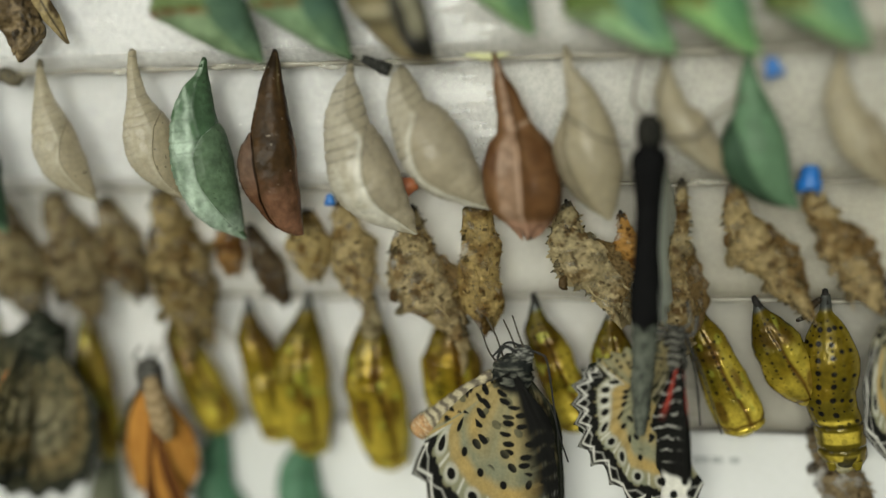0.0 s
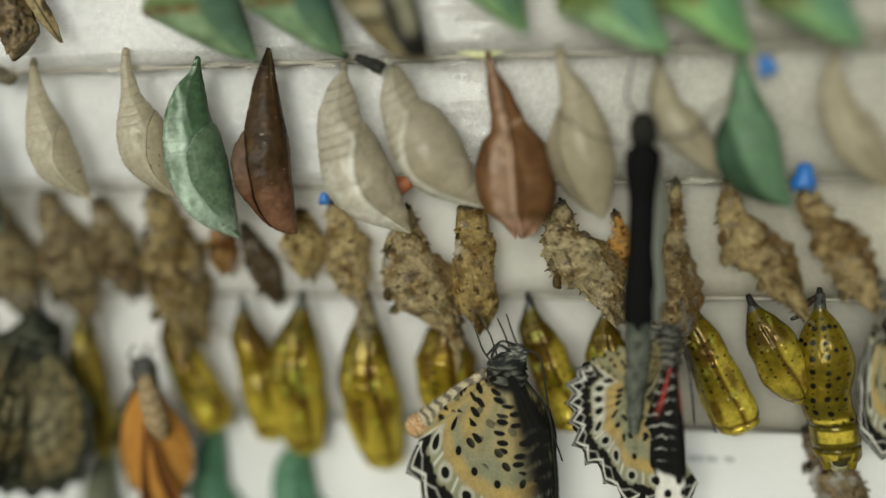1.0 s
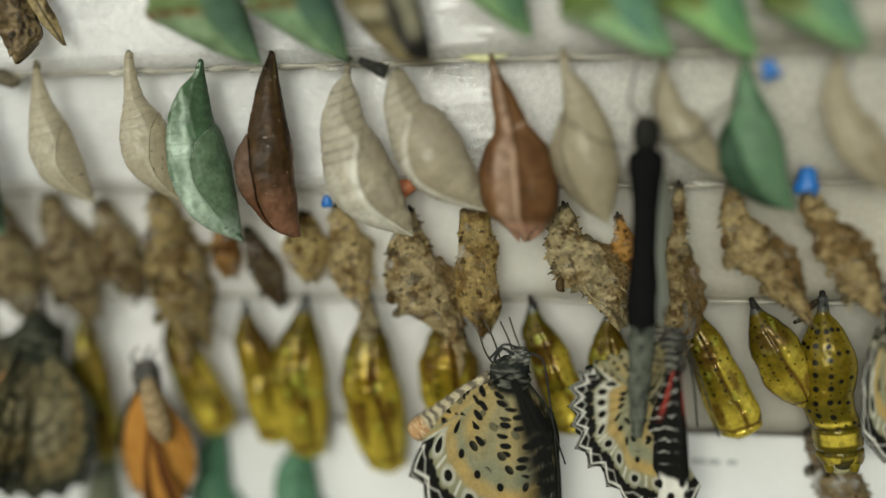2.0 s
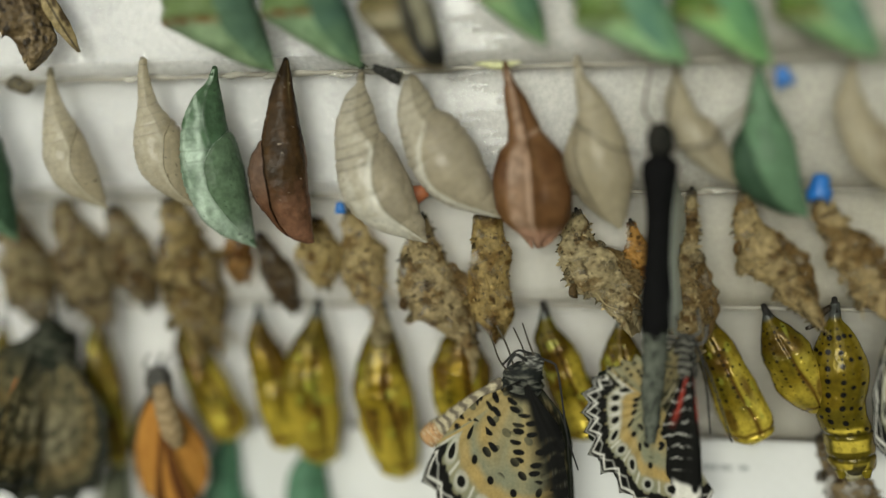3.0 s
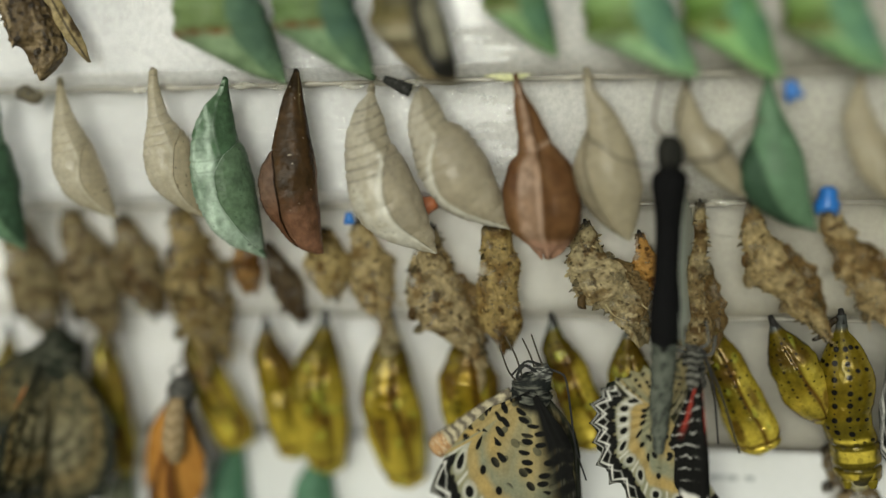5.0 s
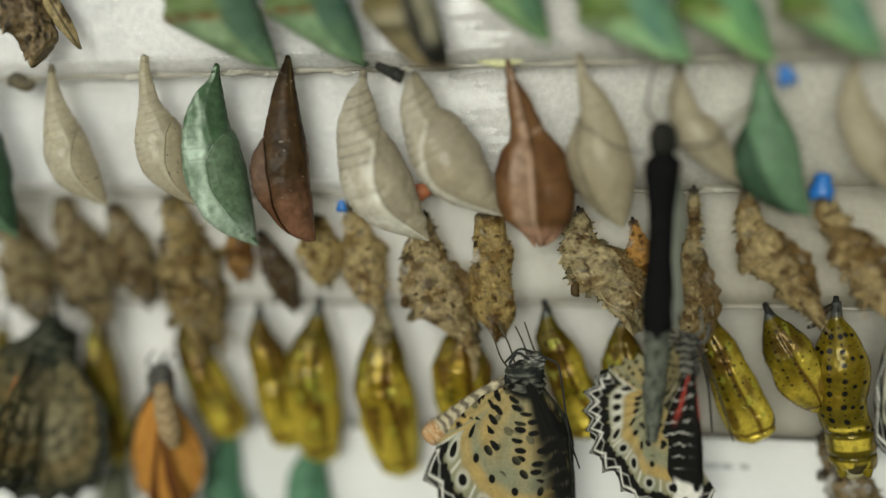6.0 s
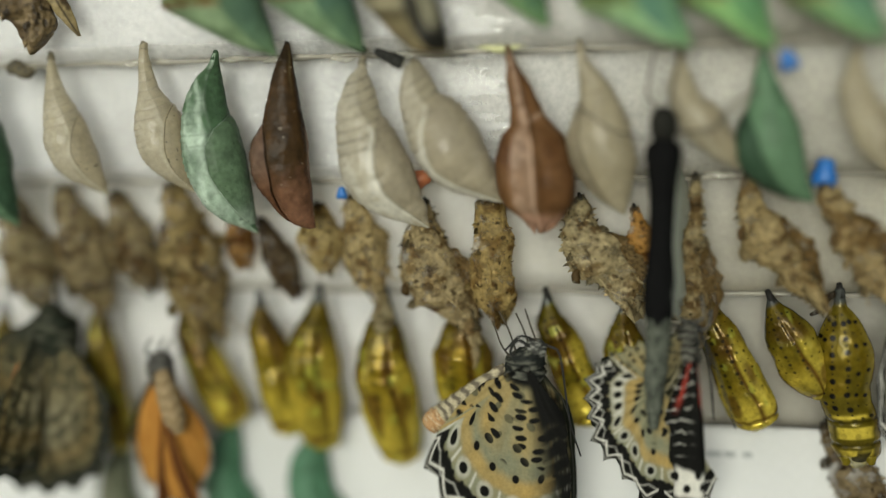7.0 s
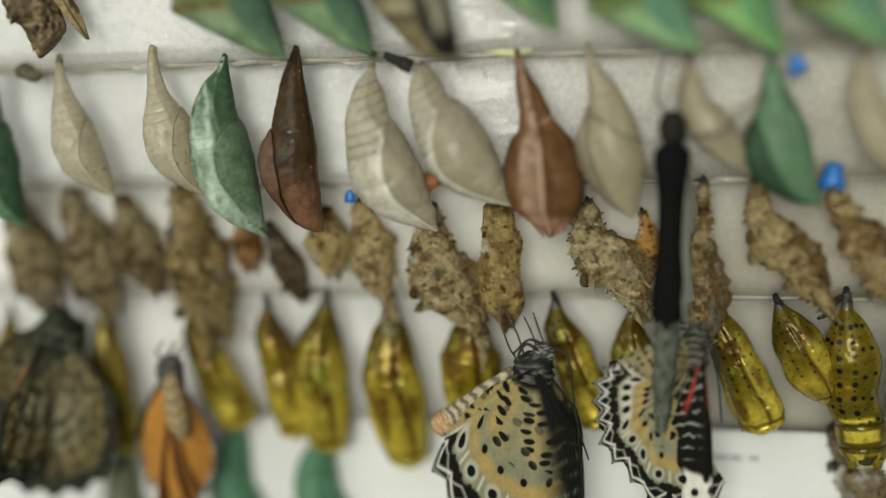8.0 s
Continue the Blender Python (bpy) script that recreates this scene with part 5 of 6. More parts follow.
def black_butterfly(x, y, z):
    """Clings in front of the pale shells with its back to the room, wings shut edge-on."""
    b = thing("butterfly", pose(x, y, z), "slender black butterfly clinging to a pale shell with closed glassy wings", "butterfly", "butterflies on the husks")
    head = bead_body("head", b, [(0, 0, 8), (0, 0, -4), (0, 0, -22), (0, 0, -46)], [9, 19, 22, 15], (0.014, 0.014, 0.012), (0.035, 0.033, 0.026), 3, fuzz=0.15)
    thorax = bead_body("thorax", b, [(0, 2, -44), (0, 0, -58), (-1, 0, -80), (-2, 2, -140), (-4, 2, -200), (-6, 4, -270), (-7, 5, -320), (-8, 6, -352)], [16, 27, 28, 20, 19, 24, 24, 19], (0.006, 0.006, 0.006), None, 3, fuzz=0.06)
    bead_body("abdomen", b, [(-7, 6, -335), (-10, 8, -400), (-14, 6, -460), (-16, 4, -535)], [21, 19, 18, 15, 8], (0.10, 0.108, 0.085), (0.03, 0.034, 0.028), 9, fuzz=0.2)
    wing("forewing", b, [(-4, 300), (10, 330), (40, 280), (62, 190)], lambda th, r, e, k, s, c, d: np.ones((*r.shape, 3)) * 0.5, pose(0.0022, 0.001, -0.0035, 0, 0, -95), n=30, na=40, mat=CLEAR_WING, scallop=0.01)
    wing("hindwing", b, [(-4, 250), (10, 270), (40, 230), (62, 150)], lambda th, r, e, k, s, c, d: np.ones((*r.shape, 3)) * 0.5, pose(0.0026, 0.001, -0.006, 0, 0, -97), n=30, na=40, mat=CLEAR_WING, scallop=0.01)
    limb("leg", thorax, ((-10, 0, 4), (-26, 8, 34), (-14, 16, 100)), 2.6, (0.07, 0.062, 0.05))
    limb("leg", thorax, ((22, -6, -34), (74, -14, -28), (102, -12, 4), (146, -6, 34)), 3.0, (0.10, 0.085, 0.06))
    limb("leg", thorax, ((-22, -6, -40), (-70, -6, -32), (-142, 6, 14)), 1.6)
    limb("antenna", head, ((8, -2, 4), (16, 4, 50), (30, 12, 104)), 1.6)
    return b


# ---------------------------------------------------------------- a husk like a dead leaf

def folded_husk(x, y, z, length, lean, label):
    """A brown pupa case split open like a curled dead leaf, a narrow blade standing off one side."""
    top = thing("chrysalis_husk", pose(x, y, z) @ pose(0, 0, 0, 0, -lean, 0) @ pose(0, 0, 0, 0, 0, facing(x)), label, "chrysalis husk", "dry husks")
    middle, half = sides(
        narrowed([(0, -0.018), (0.119, -0.115), (0.277, -0.217), (0.453, -0.227), (0.638, -0.19), (0.763, -0.18), (0.833, -0.094), (0.947, -0.06), (1, -0.04)], x),
        narrowed([(0, 0.018), (0.154, 0.083), (0.336, 0.12), (0.517, 0.165), (0.698, 0.20), (0.845, 0.22), (0.95, 0.20), (1, 0.12)], x))

    def place(a, t, up=0.0):
        w = half(t) * length + up
        p = np.stack([middle(t) * length + w * np.cos(a), 0.6 * w * np.sin(a), -0.96 * length * t + 0.05 * length * np.cos(a + 0.4) * step(0.8, 1, t)], -1)
        crease = 0.0006 * lumps(p * (1, 1, 0.35), 0.0024, 3) - 0.0004 * np.abs(lumps(p * (1, 1, 0.5), 0.0014, 4)) + 0.0002 * lumps(p, 0.0006, 5)
        crease = crease * step(0.03, 0.2, t)
        return p + np.stack([crease * np.cos(a), crease * np.sin(a), 0 * crease], -1)

    def colour(a, t):
        p = place(a, t)
        big, grain = lumps(p * (1, 1, 0.5), 0.003, 7), lumps(p * (1, 1, 0.4), 0.001, 8)
        c = blend((0.15, 0.105, 0.05), (0.06, 0.038, 0.018), np.clip(0.5 + 0.7 * big, 0, 1))
        c = blend(c, (0.30, 0.22, 0.12), step(0.3, 0.8, grain + 0.3 * big) * 0.7)
        c = blend(c, (0.014, 0.009, 0.005), step(0.2, 0.6, lumps(p * (1.6, 1, 1), 0.0011, 11) - 0.2 * big) * 0.85)
        rim_k = (1 + np.cos(a)) / 2
        c = blend(c, (0.36, 0.28, 0.16), step(0.12, 0.0, rim_k) * step(0.0, 0.6, grain) * 0.7)
        return blend(c, (0.26, 0.19, 0.10), step(0.86, 0.93, t) * np.clip(0.4 + 0.5 * grain, 0, 0.8))

    hull = skin("hull", place, colour, 190, 130, LEAFY, top)
    blade = sides([(0, -0.01), (0.3, -0.05), (0.7, -0.05), (1, -0.012)], [(0, 0.01), (0.3, 0.05), (0.75, 0.055), (1, 0.012)])

    def blade_place(a, t, up=0.0):
        w = blade[1](t) * length
        p = np.stack([(0.075 + 0.15 * t + 0.06 * t * t) * length + w * np.cos(a), -0.06 * length + 0.35 * w * np.sin(a), (-0.28 - 0.66 * t) * length + 0 * a], -1)
        c = 0.0002 * lumps(p, 0.0012, 9)
        return p + np.stack([c * np.cos(a), c * np.sin(a), 0 * c], -1)

    def blade_colour(a, t):
        grain = lumps(blade_place(a, t) * (1, 1, 0.3), 0.0008, 3)
        c = blend((0.34, 0.26, 0.12), (0.09, 0.06, 0.028), step(-0.2, 0.6, grain))
        return blend(c, (0.03, 0.02, 0.01), np.clip(np.exp(-(((np.cos(a) + 0.1) / 0.14) ** 2)) + step(0.85, 1, t) * 0.6, 0, 0.85))

    skin("side_blade", blade_place, blade_colour, 70, 40, LEAFY, top)
    rnd = random.Random(5)
    for _ in range(14):  # frayed splinters along one edge
        t = rnd.uniform(0.45, 0.97)
        q = place(np.array(math.pi + rnd.uniform(-0.2, 0.6)), np.array(t), -0.0002)
        tip = q + np.array((-rnd.uniform(0.006, 0.025), -0.005, -rnd.uniform(-0.01, 0.04))) * length
        tube("splinter", [q, (q + tip) / 2, tip], [0.0003, 0.0002, 0.00006], LEAFY, hull, np.array((0.2, 0.145, 0.075)) * rnd.choice((0.3, 0.8, 1.4)), sides=5, steps=2)
    tube("tail_stalk", [(0, 0.0005, 0.0014), (0, 0, 0.0002), (0, 0, -0.0016)], [0.0006, 0.0007, 0.0010], STEM, top)


# ---------------------------------------------------------------- pins, scraps


def pin_cap(x, y, z, size, lean, mat, label):
    """A small crumpled plastic cap stuck over a stalk, on a thin wire pin."""
    top = thing("pin", pose(x, y, z, 0, lean, 0), label, "pin", "coloured pins")
    n, m = 14, 16
    t, a = np.meshgrid(np.linspace(0, 1, n), np.linspace(0, 2 * math.pi, m, endpoint=False), indexing="ij")
    r = size * np.interp(t, [0, 0.1, 0.35, 0.8, 1], [0.25, 0.62, 0.75, 1.0, 0.95]) * (1 + 0.16 * ripple(np.cos(a), np.sin(a), t * 2, 3, x * 900))
    v = np.stack([r * np.cos(a), r * np.sin(a), size * (0.9 - 2.0 * t + 0.25 * (t > 0.9) * np.sin(a * 3))], -1).reshape(-1, 3)
    mesh_object("cap", v, grid_faces(n, m, True).tolist() + [list(range(m)), list(range((n - 1) * m, n * m))[::-1]], mat, top)
    tube("wire", [(0, 0, 0), (0, 0.003, -size * 0.3), (0, 0.009, -size * 0.6)], [0.00025, 0.0002], STEM, top)
    return top


def scrap(x, y, z, points, radii, tint, label, category="scrap"):
    """A shrivelled stick-like remnant stuck to a slat's edge."""
    top = thing("dry_scrap", pose(x, y, z), label, category)
    bead_body("stick", top, points, radii, tint, (0.06, 0.06, 0.055), 2, fuzz=0.14)
    end, out = np.array(points[-1], float), np.array(points[-1], float) - np.array(points[-2], float)
    out /= np.linalg.norm(out)
    for k in range(5):  # frayed fibres
        s = (k - 2) * radii[-1] * 0.4
        foot = end + np.array((-out[2], 0, out[0])) * s - out * 2
        tube("fibre", np.array([foot, foot + out * 5 + (0, -2, k % 2), foot + out * (7 + 2 * (k % 3)) + (0, 0, 2 - k)]) * U, [1.1 * U, 0.9 * U, 0.5 * U], FUR, top, (0.30, 0.28, 0.22), sides=5)
    return top


def glue_blob(x, y, z, wide, high, mat, label, seed=1.0):
    t, a = np.meshgrid(np.linspace(0, 1, 20), np.linspace(0, 2 * math.pi, 22, endpoint=False), indexing="ij")
    r = np.sin(math.pi * np.clip(t, 0.02, 0.98)) * (1 + 0.35 * ripple(np.cos(a), np.sin(a), t * 2, 3, seed))
    v = np.stack([x + wide * (t - 0.5) * 2, y + 0.6 * high * r * np.cos(a), z + high * r * np.sin(a) + 0.3 * high * np.sin(t * 7 + seed)], -1).reshape(-1, 3)
    ob = mesh_object("glue_blob", v, grid_faces(20, 22, True).tolist() + [list(range(22)), list(range(19 * 22, 20 * 22))[::-1]], mat)
    return tagged(ob, label, "glue", "glue blobs")


# row of broad green pupae
plump_pupa(-0.0384, -0.0105, 1.3654, 0.0335, 18.7, "green chrysalis with a rusty band across its abdomen", band=0.9, tint=(0.135, 0.215, 0.105), seed=1.0, broad=1.15)
plump_pupa(-0.0219, -0.0105, 1.3649, 0.0325, 17.0, "green chrysalis with a rusty band across its abdomen", band=0.9, tint=(0.115, 0.195, 0.095), seed=2.0, broad=1.03)
plump_pupa(0.0107, -0.0105, 1.3627, 0.0270, 15.9, "green chrysalis with a faint dark band", band=0.5, tint=(0.14, 0.25, 0.105), seed=3.0, broad=0.84)
plump_pupa(0.0271, -0.0105, 1.3627, 0.0325, 23.9, "bright green chrysalis hanging from a foam slat", band=0.4, tint=(0.20, 0.355, 0.165), seed=4.0)
plump_pupa(0.0421, -0.0105, 1.3619, 0.0313, 20.2, "bright green chrysalis hanging from a foam slat", band=0.7, tint=(0.18, 0.36, 0.125), seed=5.0, broad=0.86)
plump_pupa(0.0575, -0.0105, 1.3610, 0.0303, 22.3, "bright green chrysalis hanging from a foam slat", band=0.7, tint=(0.20, 0.36, 0.155), seed=6.0, broad=0.94)
plump_pupa(-0.0069, -0.0105, 1.3637, 0.0315, 15.5, "cream chrysalis with dark wing veins showing through", band=0.0, tint=(0.115, 0.105, 0.05), seed=7.0, veins=0.9,
           left=[(0, -0.018), (0.12, -0.10), (0.27, -0.21), (0.48, -0.30), (0.6, -0.36), (0.76, -0.28), (0.87, -0.22), (0.952, -0.155), (1, -0.04)])
# row of leaf-shaped pupae and empty shells
leaf_pupa("deep", -0.0852, -0.0045, 1.3347, 0.0310, 6.2, "leaf-green chrysalis hanging by its tail", seed=1.5)
leaf_pupa("pale", -0.0721, -0.0045, 1.3352, 0.0270, 19.0, "empty straw-coloured chrysalis shell, dull and thin", seed=2.5, shape=(
    [(0, -0.018), (0.075, -0.067), (0.209, -0.138), (0.429, -0.259), (0.574, -0.308), (0.714, -0.285), (0.84, -0.205), (1, -0.008)],
    [(0, 0.018), (0.1, -0.001), (0.25, -0.007), (0.42, 0.028), (0.6, 0.023), (0.76, 0.014), (1, 0.008)],
    [(0.42, 1), (0.552, 0.66), (0.696, 0.49), (0.855, 0.48), (0.95, 0.55)]))
leaf_pupa("pale", -0.0541, -0.0045, 1.3364, 0.0276, 16.4, "empty straw-coloured chrysalis shell, dull and thin", seed=3.5, shape=(
    [(0, -0.03), (0.083, -0.07), (0.319, -0.167), (0.518, -0.266), (0.65, -0.279), (0.781, -0.232), (0.909, -0.125), (1, -0.008)],
    [(0, 0.03), (0.107, 0.004), (0.268, -0.004), (0.407, 0.051), (0.557, 0.064), (0.78, 0.017), (1, 0.008)],
    [(0.407, 1), (0.528, 0.66), (0.704, 0.53), (0.868, 0.5), (0.95, 0.55)]))
leaf_pupa("green", -0.0407, -0.0045, 1.3344, 0.0324, 10.0, "leaf-green chrysalis with a pale toothed back", seed=4.5)
leaf_pupa("brown", -0.0276, -0.0045, 1.3354, 0.0322, 5.7, "dark reddish-brown glossy chrysalis", seed=5.5, lobe=True, shape=(
    [(0, -0.018), (0.051, -0.05), (0.141, -0.107), (0.287, -0.164), (0.421, -0.209), (0.492, -0.255), (0.573, -0.282), (0.652, -0.28), (0.738, -0.255), (0.825, -0.21), (0.955, -0.125), (1, -0.04)],
    [(0, 0.018), (0.06, 0.019), (0.158, 0.023), (0.28, 0.026), (0.404, 0.035), (0.512, 0.041), (0.62, 0.03), (0.775, 0.019), (0.9, 0.009), (1, 0.008)],
    [(0.4, 0.02), (0.53, 0.22), (0.655, 0.24), (0.788, 0.14), (0.881, 0.07), (0.949, 0.04)]))
leaf_pupa("clear", -0.0142, -0.0045, 1.3330, 0.0314, 19.5, "empty translucent whitish chrysalis shell with fine rings", seed=6.5, shape=(
    [(0, -0.018), (0.039, -0.043), (0.076, -0.117), (0.148, -0.188), (0.233, -0.252), (0.333, -0.296), (0.468, -0.338), (0.58, -0.353), (0.68, -0.34), (0.777, -0.285), (0.923, -0.125), (1, -0.008)],
    [(0, 0.018), (0.055, -0.002), (0.129, -0.004), (0.224, -0.012), (0.319, -0.023), (0.39, -0.01), (0.481, 0.004), (0.601, 0.007), (0.742, -0.001), (0.867, 0.004), (1, 0.008)],
    [(0.336, 0.96), (0.396, 0.76), (0.508, 0.59), (0.63, 0.51), (0.742, 0.5), (0.866, 0.55), (0.96, 0.6)]))
leaf_pupa("clear", -0.0054, -0.0045, 1.3320, 0.0286, 31.8, "empty translucent cream chrysalis shell split along its side", seed=7.5, shape=(
    [(0, -0.06), (0.05, -0.12), (0.11, -0.175), (0.199, -0.227), (0.312, -0.27), (0.439, -0.305), (0.552, -0.306), (0.637, -0.295), (0.728, -0.255), (0.836, -0.175), (0.932, -0.082), (1, -0.008)],
    [(0, 0.024), (0.028, 0.031), (0.138, 0.035), (0.242, 0.023), (0.284, 0.045), (0.364, 0.077), (0.508, 0.083), (0.681, 0.055), (0.825, 0.029), (1, 0.008)],
    [(0.25, 0.94), (0.279, 0.62), (0.364, 0.36), (0.472, 0.22), (0.601, 0.16), (0.755, 0.21), (0.924, 0.31)]))
broad_pupa(0.0109, -0.0045, 1.3327, 0.0300, 9.5, "reddish-brown chrysalis with a pale central ridge")
leaf_pupa("pale", 0.0226, -0.0045, 1.3344, 0.0296, 13.7, "empty straw-coloured chrysalis shell, dull and thin", seed=8.5, lobe=True, shape=(
    [(0, -0.018), (0.14, -0.043), (0.31, -0.073), (0.417, -0.13), (0.529, -0.179), (0.634, -0.183), (0.768, -0.155), (0.899, -0.09), (1, -0.008)],
    [(0, 0.018), (0.092, 0.018), (0.203, 0.071), (0.345, 0.116), (0.49, 0.147), (0.68, 0.148), (0.847, 0.094), (1, 0.008)],
    [(0.311, 0.02), (0.445, 0.1), (0.639, 0.15), (0.815, 0.14), (0.94, 0.05)]))
leaf_pupa("pale", 0.0389, -0.0045, 1.3321, 0.0213, 26.7, "empty straw-coloured chrysalis shell, dull and thin", seed=9.5, shape=LEAN_SHAPE)
leaf_pupa("deep", 0.0517, -0.0045, 1.3321, 0.0259, 18.4, "deep green chrysalis with a darker flank", seed=10.5, lobe=True, shape=(
    [(0, -0.018), (0.075, -0.067), (0.214, -0.143), (0.324, -0.2), (0.456, -0.285), (0.593, -0.315), (0.716, -0.289), (0.855, -0.202), (0.955, -0.09), (1, -0.008)],
    [(0, 0.018), (0.089, 0.022), (0.203, 0.032), (0.359, 0.054), (0.482, 0.065), (0.637, 0.049), (0.842, 0.024), (1, 0.008)],
    [(0.314, 0.02), (0.494, 0.30), (0.683, 0.34), (0.831, 0.28), (0.962, 0.19)]))
leaf_pupa("pale", 0.0662, -0.0045, 1.3321, 0.0240, 22.7, "empty straw-coloured chrysalis shell, dull and thin", seed=11.5, shape=LEAN_SHAPE)
# row of dry husks
CRUMPLED = "dry brown crumpled empty chrysalis husk"
husk(-0.0892, 0.0046, 1.3093, 0.0243, 1.7, 12.7, CRUMPLED, tint=(0.25, 0.215, 0.145), seed=1.0, ragged=0.8)
husk(-0.0774, 0.0046, 1.3103, 0.0254, 1.6, 14.4, CRUMPLED, tint=(0.25, 0.21, 0.14), seed=2.0, ragged=0.8)
husk(-0.0672, 0.0046, 1.3089, 0.0195, 1.7, 17.8, CRUMPLED, tint=(0.25, 0.21, 0.14), seed=3.0, ragged=0.8)
husk(-0.0549, 0.0046, 1.3107, 0.0302, 1.4, 11.0, CRUMPLED, tint=(0.28, 0.225, 0.125), seed=4.0, ragged=0.9)
husk(-0.0427, 0.0046, 1.3068, 0.0125, 1.6, 4.8, CRUMPLED, tint=(0.26, 0.15, 0.06), seed=5.0, ragged=0.6)
husk(-0.0267, 0.0046, 1.3065, 0.0129, 2.4, 4.7, CRUMPLED, tint=(0.40, 0.325, 0.18), seed=6.0, ragged=0.8)
husk(-0.0198, 0.0046, 1.3082, 0.0195, 1.45, 11.0, CRUMPLED, tint=(0.42, 0.35, 0.22), seed=7.0, ragged=0.9)
husk(-0.0059, 0.0030, 1.3072, 0.0276, 1.0, 18.7, CRUMPLED, tint=(0.37, 0.31, 0.21), seed=8.0, ragged=1.0,
     left=[(0, -0.03), (0.07, -0.12), (0.193, -0.225), (0.326, -0.308), (0.44, -0.345), (0.6, -0.30), (0.709, -0.188), (0.841, -0.115), (0.941, -0.083), (1, -0.05)],
     right=[(0, 0.03), (0.119, 0.024), (0.283, 0.042), (0.406, 0.076), (0.543, 0.081), (0.71, 0.063), (0.889, 0.057), (1, 0.03)])
husk(0.0062, 0.0015, 1.3076, 0.0218, 1.0, 3.3, "yellowish-brown husk, straight and blunt", tint=(0.33, 0.255, 0.125), seed=9.0, ragged=0.6,
     left=[(0, -0.10), (0.029, -0.133), (0.223, -0.159), (0.409, -0.189), (0.644, -0.225), (0.822, -0.20), (0.948, -0.11), (1, -0.06)],
     right=[(0, 0.11), (0.037, 0.136), (0.218, 0.14), (0.336, 0.168), (0.617, 0.144), (0.83, 0.146), (0.965, 0.078), (1, 0.05)])
husk(0.0219, 0.0015, 1.3080, 0.0225, 0.95, 24.3, "whitish torn husk with ragged flakes", tint=(0.41, 0.36, 0.26), seed=10.0, ragged=1.3,
     left=[(0, -0.05), (0.069, -0.149), (0.201, -0.277), (0.379, -0.331), (0.573, -0.285), (0.7, -0.164), (0.849, -0.132), (1, -0.04)],
     right=[(0, 0.04), (0.16, 0.016), (0.255, 0.022), (0.395, 0.118), (0.568, 0.163), (0.757, 0.151), (0.922, 0.116), (1, 0.04)])
husk(0.0312, 0.0015, 1.3060, 0.0105, 1.5, 12.0, "small orange-brown crusty husk", tint=(0.42, 0.24, 0.08), seed=11.0, ragged=1.0)
husk(0.0415, 0.0015, 1.3114, 0.0292, 0.95, -0.5, "narrow dry husk with brown patches", tint=(0.34, 0.285, 0.19), seed=12.0, ragged=1.0,
     left=[(0, -0.03), (0.073, -0.04), (0.24, -0.033), (0.375, -0.077), (0.58, -0.094), (0.787, -0.092), (0.925, -0.057), (1, -0.02)],
     right=[(0, 0.03), (0.073, 0.038), (0.24, 0.048), (0.425, 0.044), (0.578, 0.073), (0.741, 0.115), (0.921, 0.081), (1, 0.02)])
husk(0.0499, 0.0015, 1.3116, 0.0259, 1.0, 29.2, CRUMPLED, tint=(0.38, 0.31, 0.195), seed=13.0, ragged=1.1,
     left=[(0, -0.03), (0.08, -0.105), (0.216, -0.177), (0.33, -0.206), (0.405, -0.262), (0.576, -0.232), (0.649, -0.158), (0.77, -0.160), (0.903, -0.082), (1, -0.04)],
     right=[(0, 0.03), (0.117, 0.018), (0.268, -0.003), (0.346, 0.029), (0.494, 0.063), (0.655, 0.058), (0.803, 0.068), (1, 0.03)])
husk(0.0624, 0.0015, 1.3106, 0.0234, 1.0, 30.4, CRUMPLED, tint=(0.37, 0.30, 0.19), seed=14.0, ragged=1.0,
     left=[(0, -0.04), (0.135, -0.115), (0.354, -0.165), (0.481, -0.205), (0.612, -0.157), (0.774, -0.175), (0.912, -0.13), (1, -0.05)],
     right=[(0, 0.04), (0.092, 0.059), (0.293, 0.071), (0.415, 0.101), (0.609, 0.108), (0.774, 0.105), (1, 0.03)])
husk(-0.0379, 0.0046, 1.3036, 0.0159, 1.3, 23.5, "blackened shrivelled chrysalis husk", tint=(0.11, 0.085, 0.06), seed=31.0, ragged=0.4)
husk(-0.0150, 0.0045, 1.2895, 0.0085, 1.6, 0.0, "greyish scrap of husk stuck on a golden chrysalis", tint=(0.30, 0.27, 0.20), seed=41.0, ragged=0.8)
# crumpled husk by the green pupae
folded_husk(-0.0752, -0.0105, 1.3627, 0.0275, 7.4, "dark brown crumpled husk like a dead leaf")
# row of golden pupae
DOTTED = "shiny yellow-gold chrysalis with black dots"
gold_pupa(-0.0940, 0.0070, 1.2863, 0.0305, 1.0, 2.0, DOTTED, fine=0.6, seed=0.7)
gold_pupa(-0.0733, 0.0070, 1.2881, 0.0323, 0.85, 3.4, DOTTED, fine=0.7, seed=1.7)
gold_pupa(-0.0555, 0.0070, 1.2871, 0.0265, 1.10, 19.2, DOTTED, shape="slant", fine=0.7, seed=2.7)
gold_pupa(-0.0398, 0.0070, 1.2884, 0.0280, 1.05, 10.5, DOTTED, shape="slant", fine=0.8, seed=3.7)
gold_pupa(-0.0277, 0.0070, 1.2896, 0.0318, 1.04, -2.3, DOTTED, fine=0.8, seed=4.7)
gold_pupa(-0.0150, 0.0070, 1.2892, 0.0338, 1.0, 3.4, DOTTED, fine=0.9, seed=5.7)
gold_pupa(0.0002, 0.0070, 1.2878, 0.0240, 1.12, 0.0, DOTTED, shape="round", fine=0.9, seed=6.7)
gold_pupa(0.0153, 0.0070, 1.2895, 0.0262, 0.98, 17.6, DOTTED, shape="slant", fine=0.9, seed=7.7)
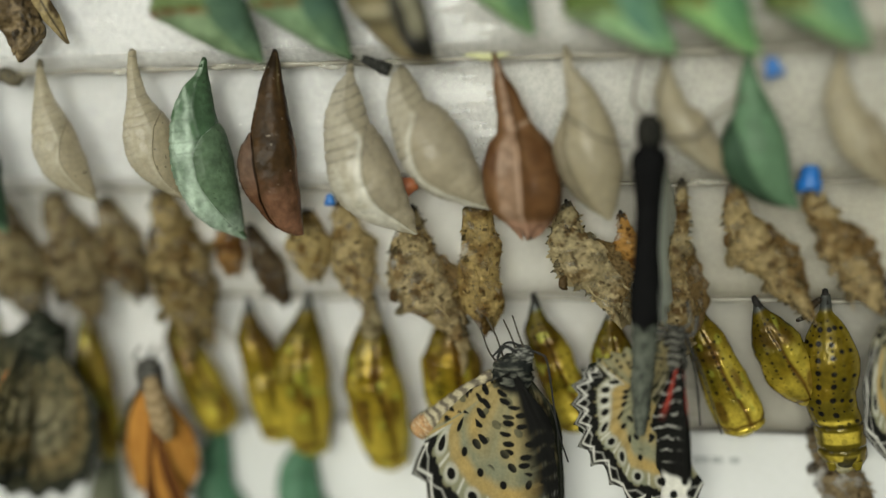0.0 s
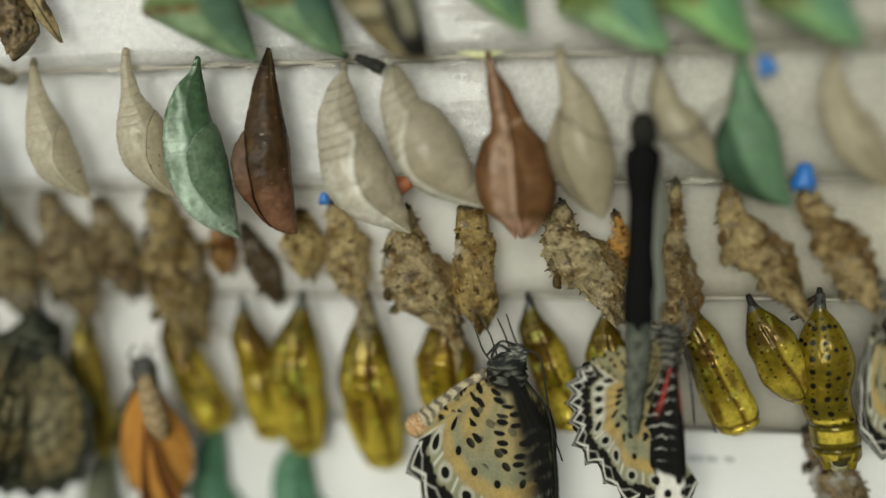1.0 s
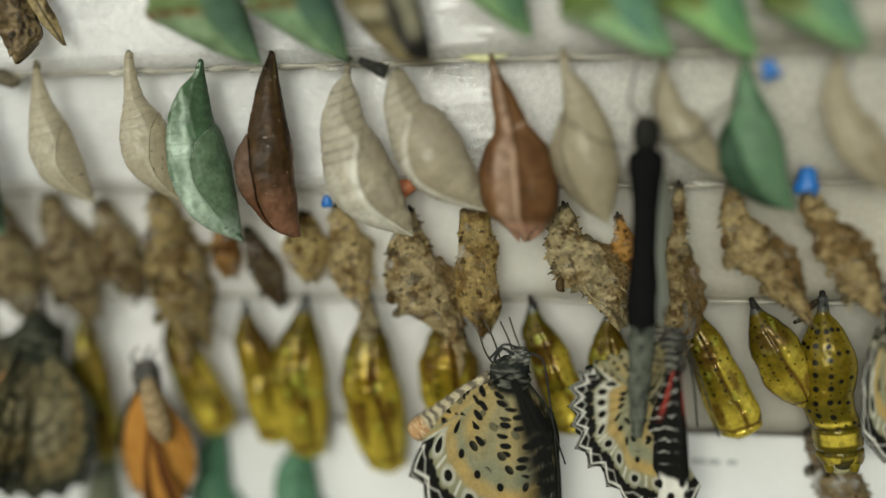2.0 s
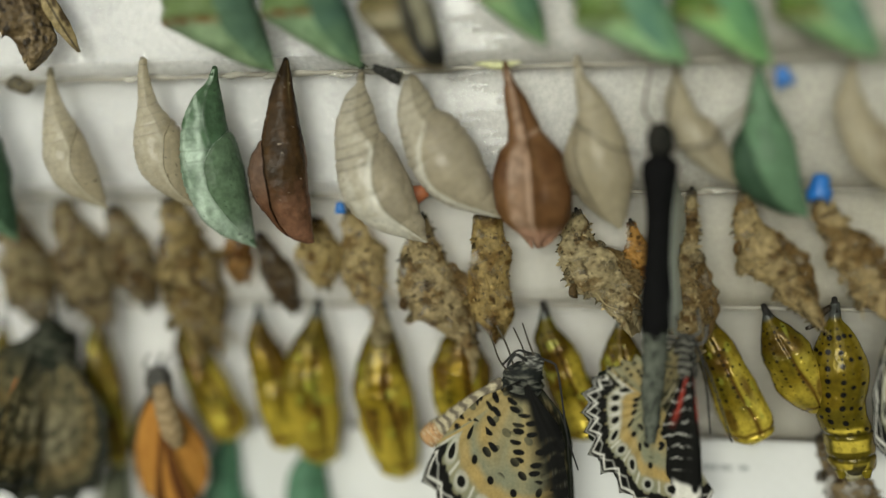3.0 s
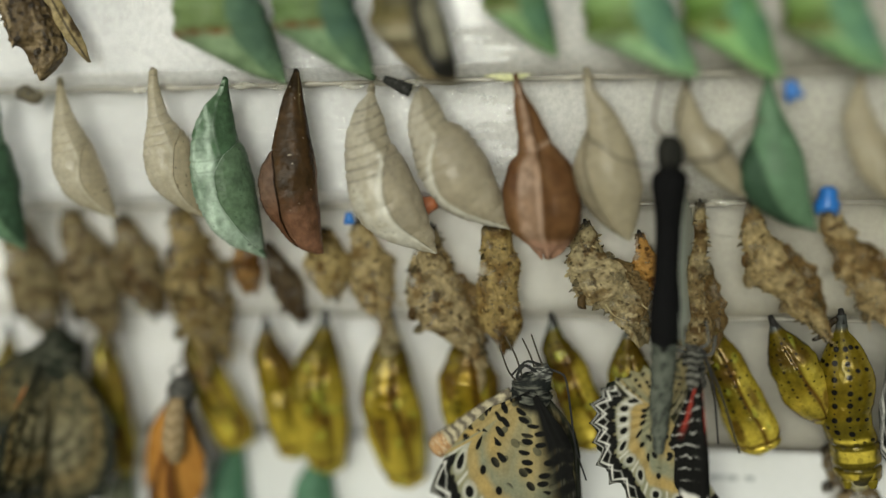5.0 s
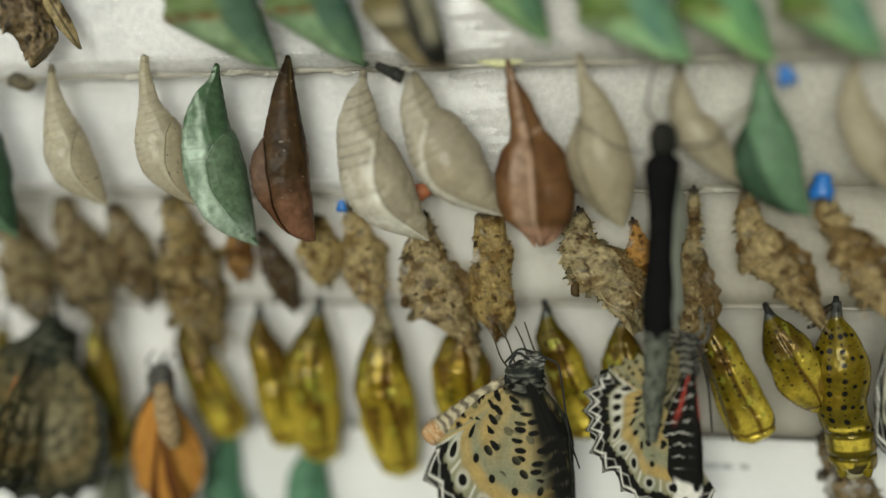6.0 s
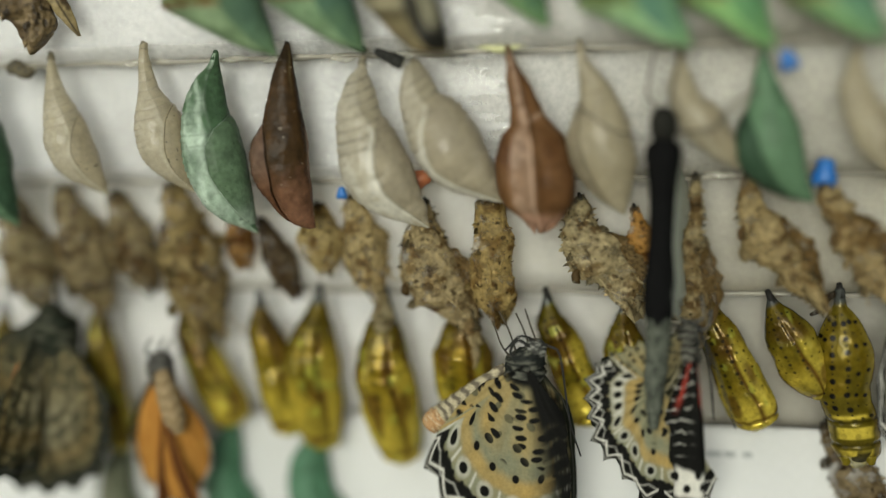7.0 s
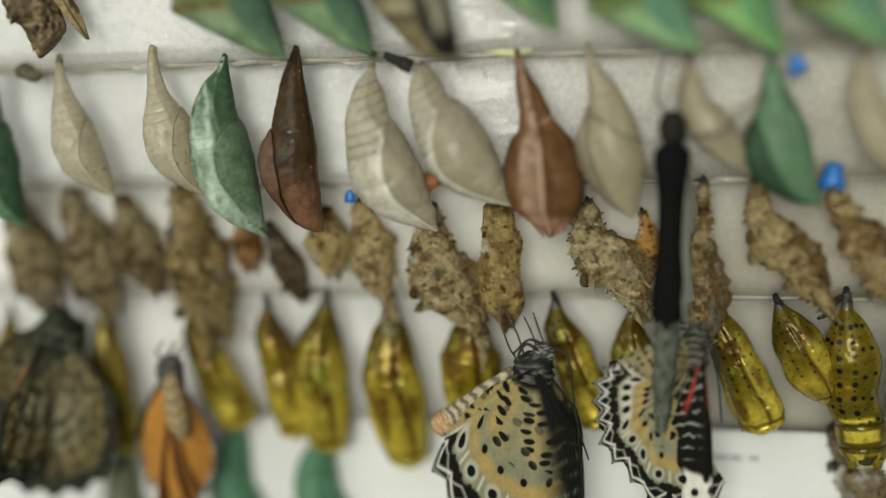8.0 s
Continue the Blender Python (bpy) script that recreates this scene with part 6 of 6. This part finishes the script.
gold_pupa(0.0293, 0.0070, 1.2876, 0.0200, 0.98, 4.0, DOTTED, shape="round", fine=0.9, seed=8.7)
gold_pupa(0.0435, 0.0070, 1.2901, 0.0270, 1.0, 20.6, DOTTED, shape="slant", fine=1.1, seed=9.7)
gold_pupa(0.0545, 0.0070, 1.2894, 0.0215, 0.98, 27.5, DOTTED, shape="round", fine=1.4, seed=10.7)
gold_pupa(0.0662, 0.0070, 1.2907, 0.0325, 1.0, 6.9, "mirror-bright gold chrysalis with rows of black dots", shape="back", fine=2.0, seed=11.7)
# bottom row
leaf_pupa("teal", -0.0471, 0.0115, 1.2640, 0.0384, 2.3, "blue-green chrysalis hanging from the lowest slat", seed=21.5, shape=LEAN_SHAPE)
leaf_pupa("teal", -0.0292, 0.0115, 1.2633, 0.0397, 4.2, "blue-green chrysalis hanging from the lowest slat", seed=22.5, shape=LEAN_SHAPE)
leaf_pupa("olive", -0.0709, 0.0115, 1.2590, 0.0350, -0.9, "dull olive chrysalis hanging from the lowest slat", seed=23.5, shape=LEAN_SHAPE)
husk(0.0654, 0.0115, 1.2651, 0.0243, 1.2, 25.5, "dry brown crumpled empty chrysalis husk", tint=(0.2, 0.16, 0.11), seed=51.0, ragged=0.9)

# butterflies
spotted_butterfly(0.0132, -0.0035, 1.2801)
banded_butterfly(0.0395, -0.0035, 1.2851)
dusky_butterfly(-0.0791, -0.0010, 1.2859)
red_butterfly(0.0785, 0.0015, 1.2922)
swaying = orange_butterfly(-0.0574, -0.0015, 1.2775)
black_butterfly(0.0362, -0.0077, 1.3227)
# pins and scraps
pin_cap(0.0555, -0.0045, 1.3307, 0.0015, -20, BLUE, "small blue plastic pin cap stuck in a slat")
pin_cap(0.0623, 0.0000, 1.3123, 0.0021, 5, BLUE, "blue plastic pin cap over a husk's stalk")
pin_cap(-0.0207, 0.0010, 1.3091, 0.001, 0, BLUE, "small blue plastic pin cap over a husk's stalk")
pin_cap(-0.0060, 0.0012, 1.3113, 0.0019, 70, RED, "orange-red plastic pin cap over a husk's stalk")
scrap(-0.0165, -0.0045, 1.3351, ((0, 0, 0), (14, 0, -5), (30, 0, -12)), [5, 6, 5], (0.025, 0.025, 0.022), "black shrivelled scrap stuck to a slat's edge")
scrap(-0.0120, -0.0045, 1.3338, ((0, 0, 0), (20, 0, -9), (46, 0, -21)), [6, 9, 12], (0.025, 0.025, 0.022), "black shrivelled scrap stuck to a slat's edge")
scrap(-0.0810, -0.0030, 1.3325, ((-6, 0, 0), (10, 0, 4), (26, 0, -5), (44, 0, 0)), [9, 14, 12, 6], (0.13, 0.11, 0.07), "dark brown shrivelled scrap stuck to a slat's edge")
glue_blob(0.0093, -0.0035, 1.3337, 0.0042, 0.0006, GLUE_YELLOW, "yellow blob of dried glue on a slat's edge", 1.0)
glue_blob(-0.0572, -0.0030, 1.3330, 0.002, 0.0006, GLUE, "glossy blob of clear dried glue on a slat's edge", 2.0)
glue_blob(-0.0378, -0.0030, 1.3332, 0.0028, 0.0006, GLUE, "glossy blob of clear dried glue on a slat's edge", 3.0)
glue_blob(-0.0308, -0.0030, 1.3328, 0.002, 0.0006, GLUE, "glossy blob of clear dried glue on a slat's edge", 4.0)
glue_blob(-0.0076, -0.0030, 1.3329, 0.002, 0.0006, GLUE, "glossy blob of clear dried glue on a slat's edge", 5.0)
glue_blob(-0.0182, -0.0030, 1.3327, 0.0025, 0.0006, GLUE, "glossy blob of clear dried glue on a slat's edge", 6.0)
glue_blob(0.0456, 0.0020, 1.3113, 0.003, 0.0006, GLUE, "glossy blob of clear dried glue on a slat's edge", 7.0)


# ---------------------------------------------------------------- movement


def motions():
    rest = (-0.0574, -0.0015, 1.2775)
    walk(swaying, [(t, pose(rest[0] + dx, rest[1], rest[2], 0, lean, turn)) for t, dx, lean, turn in (
        (0, 0, 0, 0), (2.5, 0, 0, 0), (4.0, 0, 0, 0), (4.2, 0.0001, 0.5, -1), (4.6, 0.0015, 7, -8), (5.0, 0.0034, 17, -19), (5.3, 0.0038, 19, -20),
        (5.5, 0.0026, 16, -15), (5.7, 0.0013, 9, -8), (6.0, 0.0004, 4, -3), (6.5, 0, 0, 0), (7.0, 0, 0, 0), (7.5, 0.0001, 0.5, -1), (8.0, 0.0006, 4, -4))])


motions()
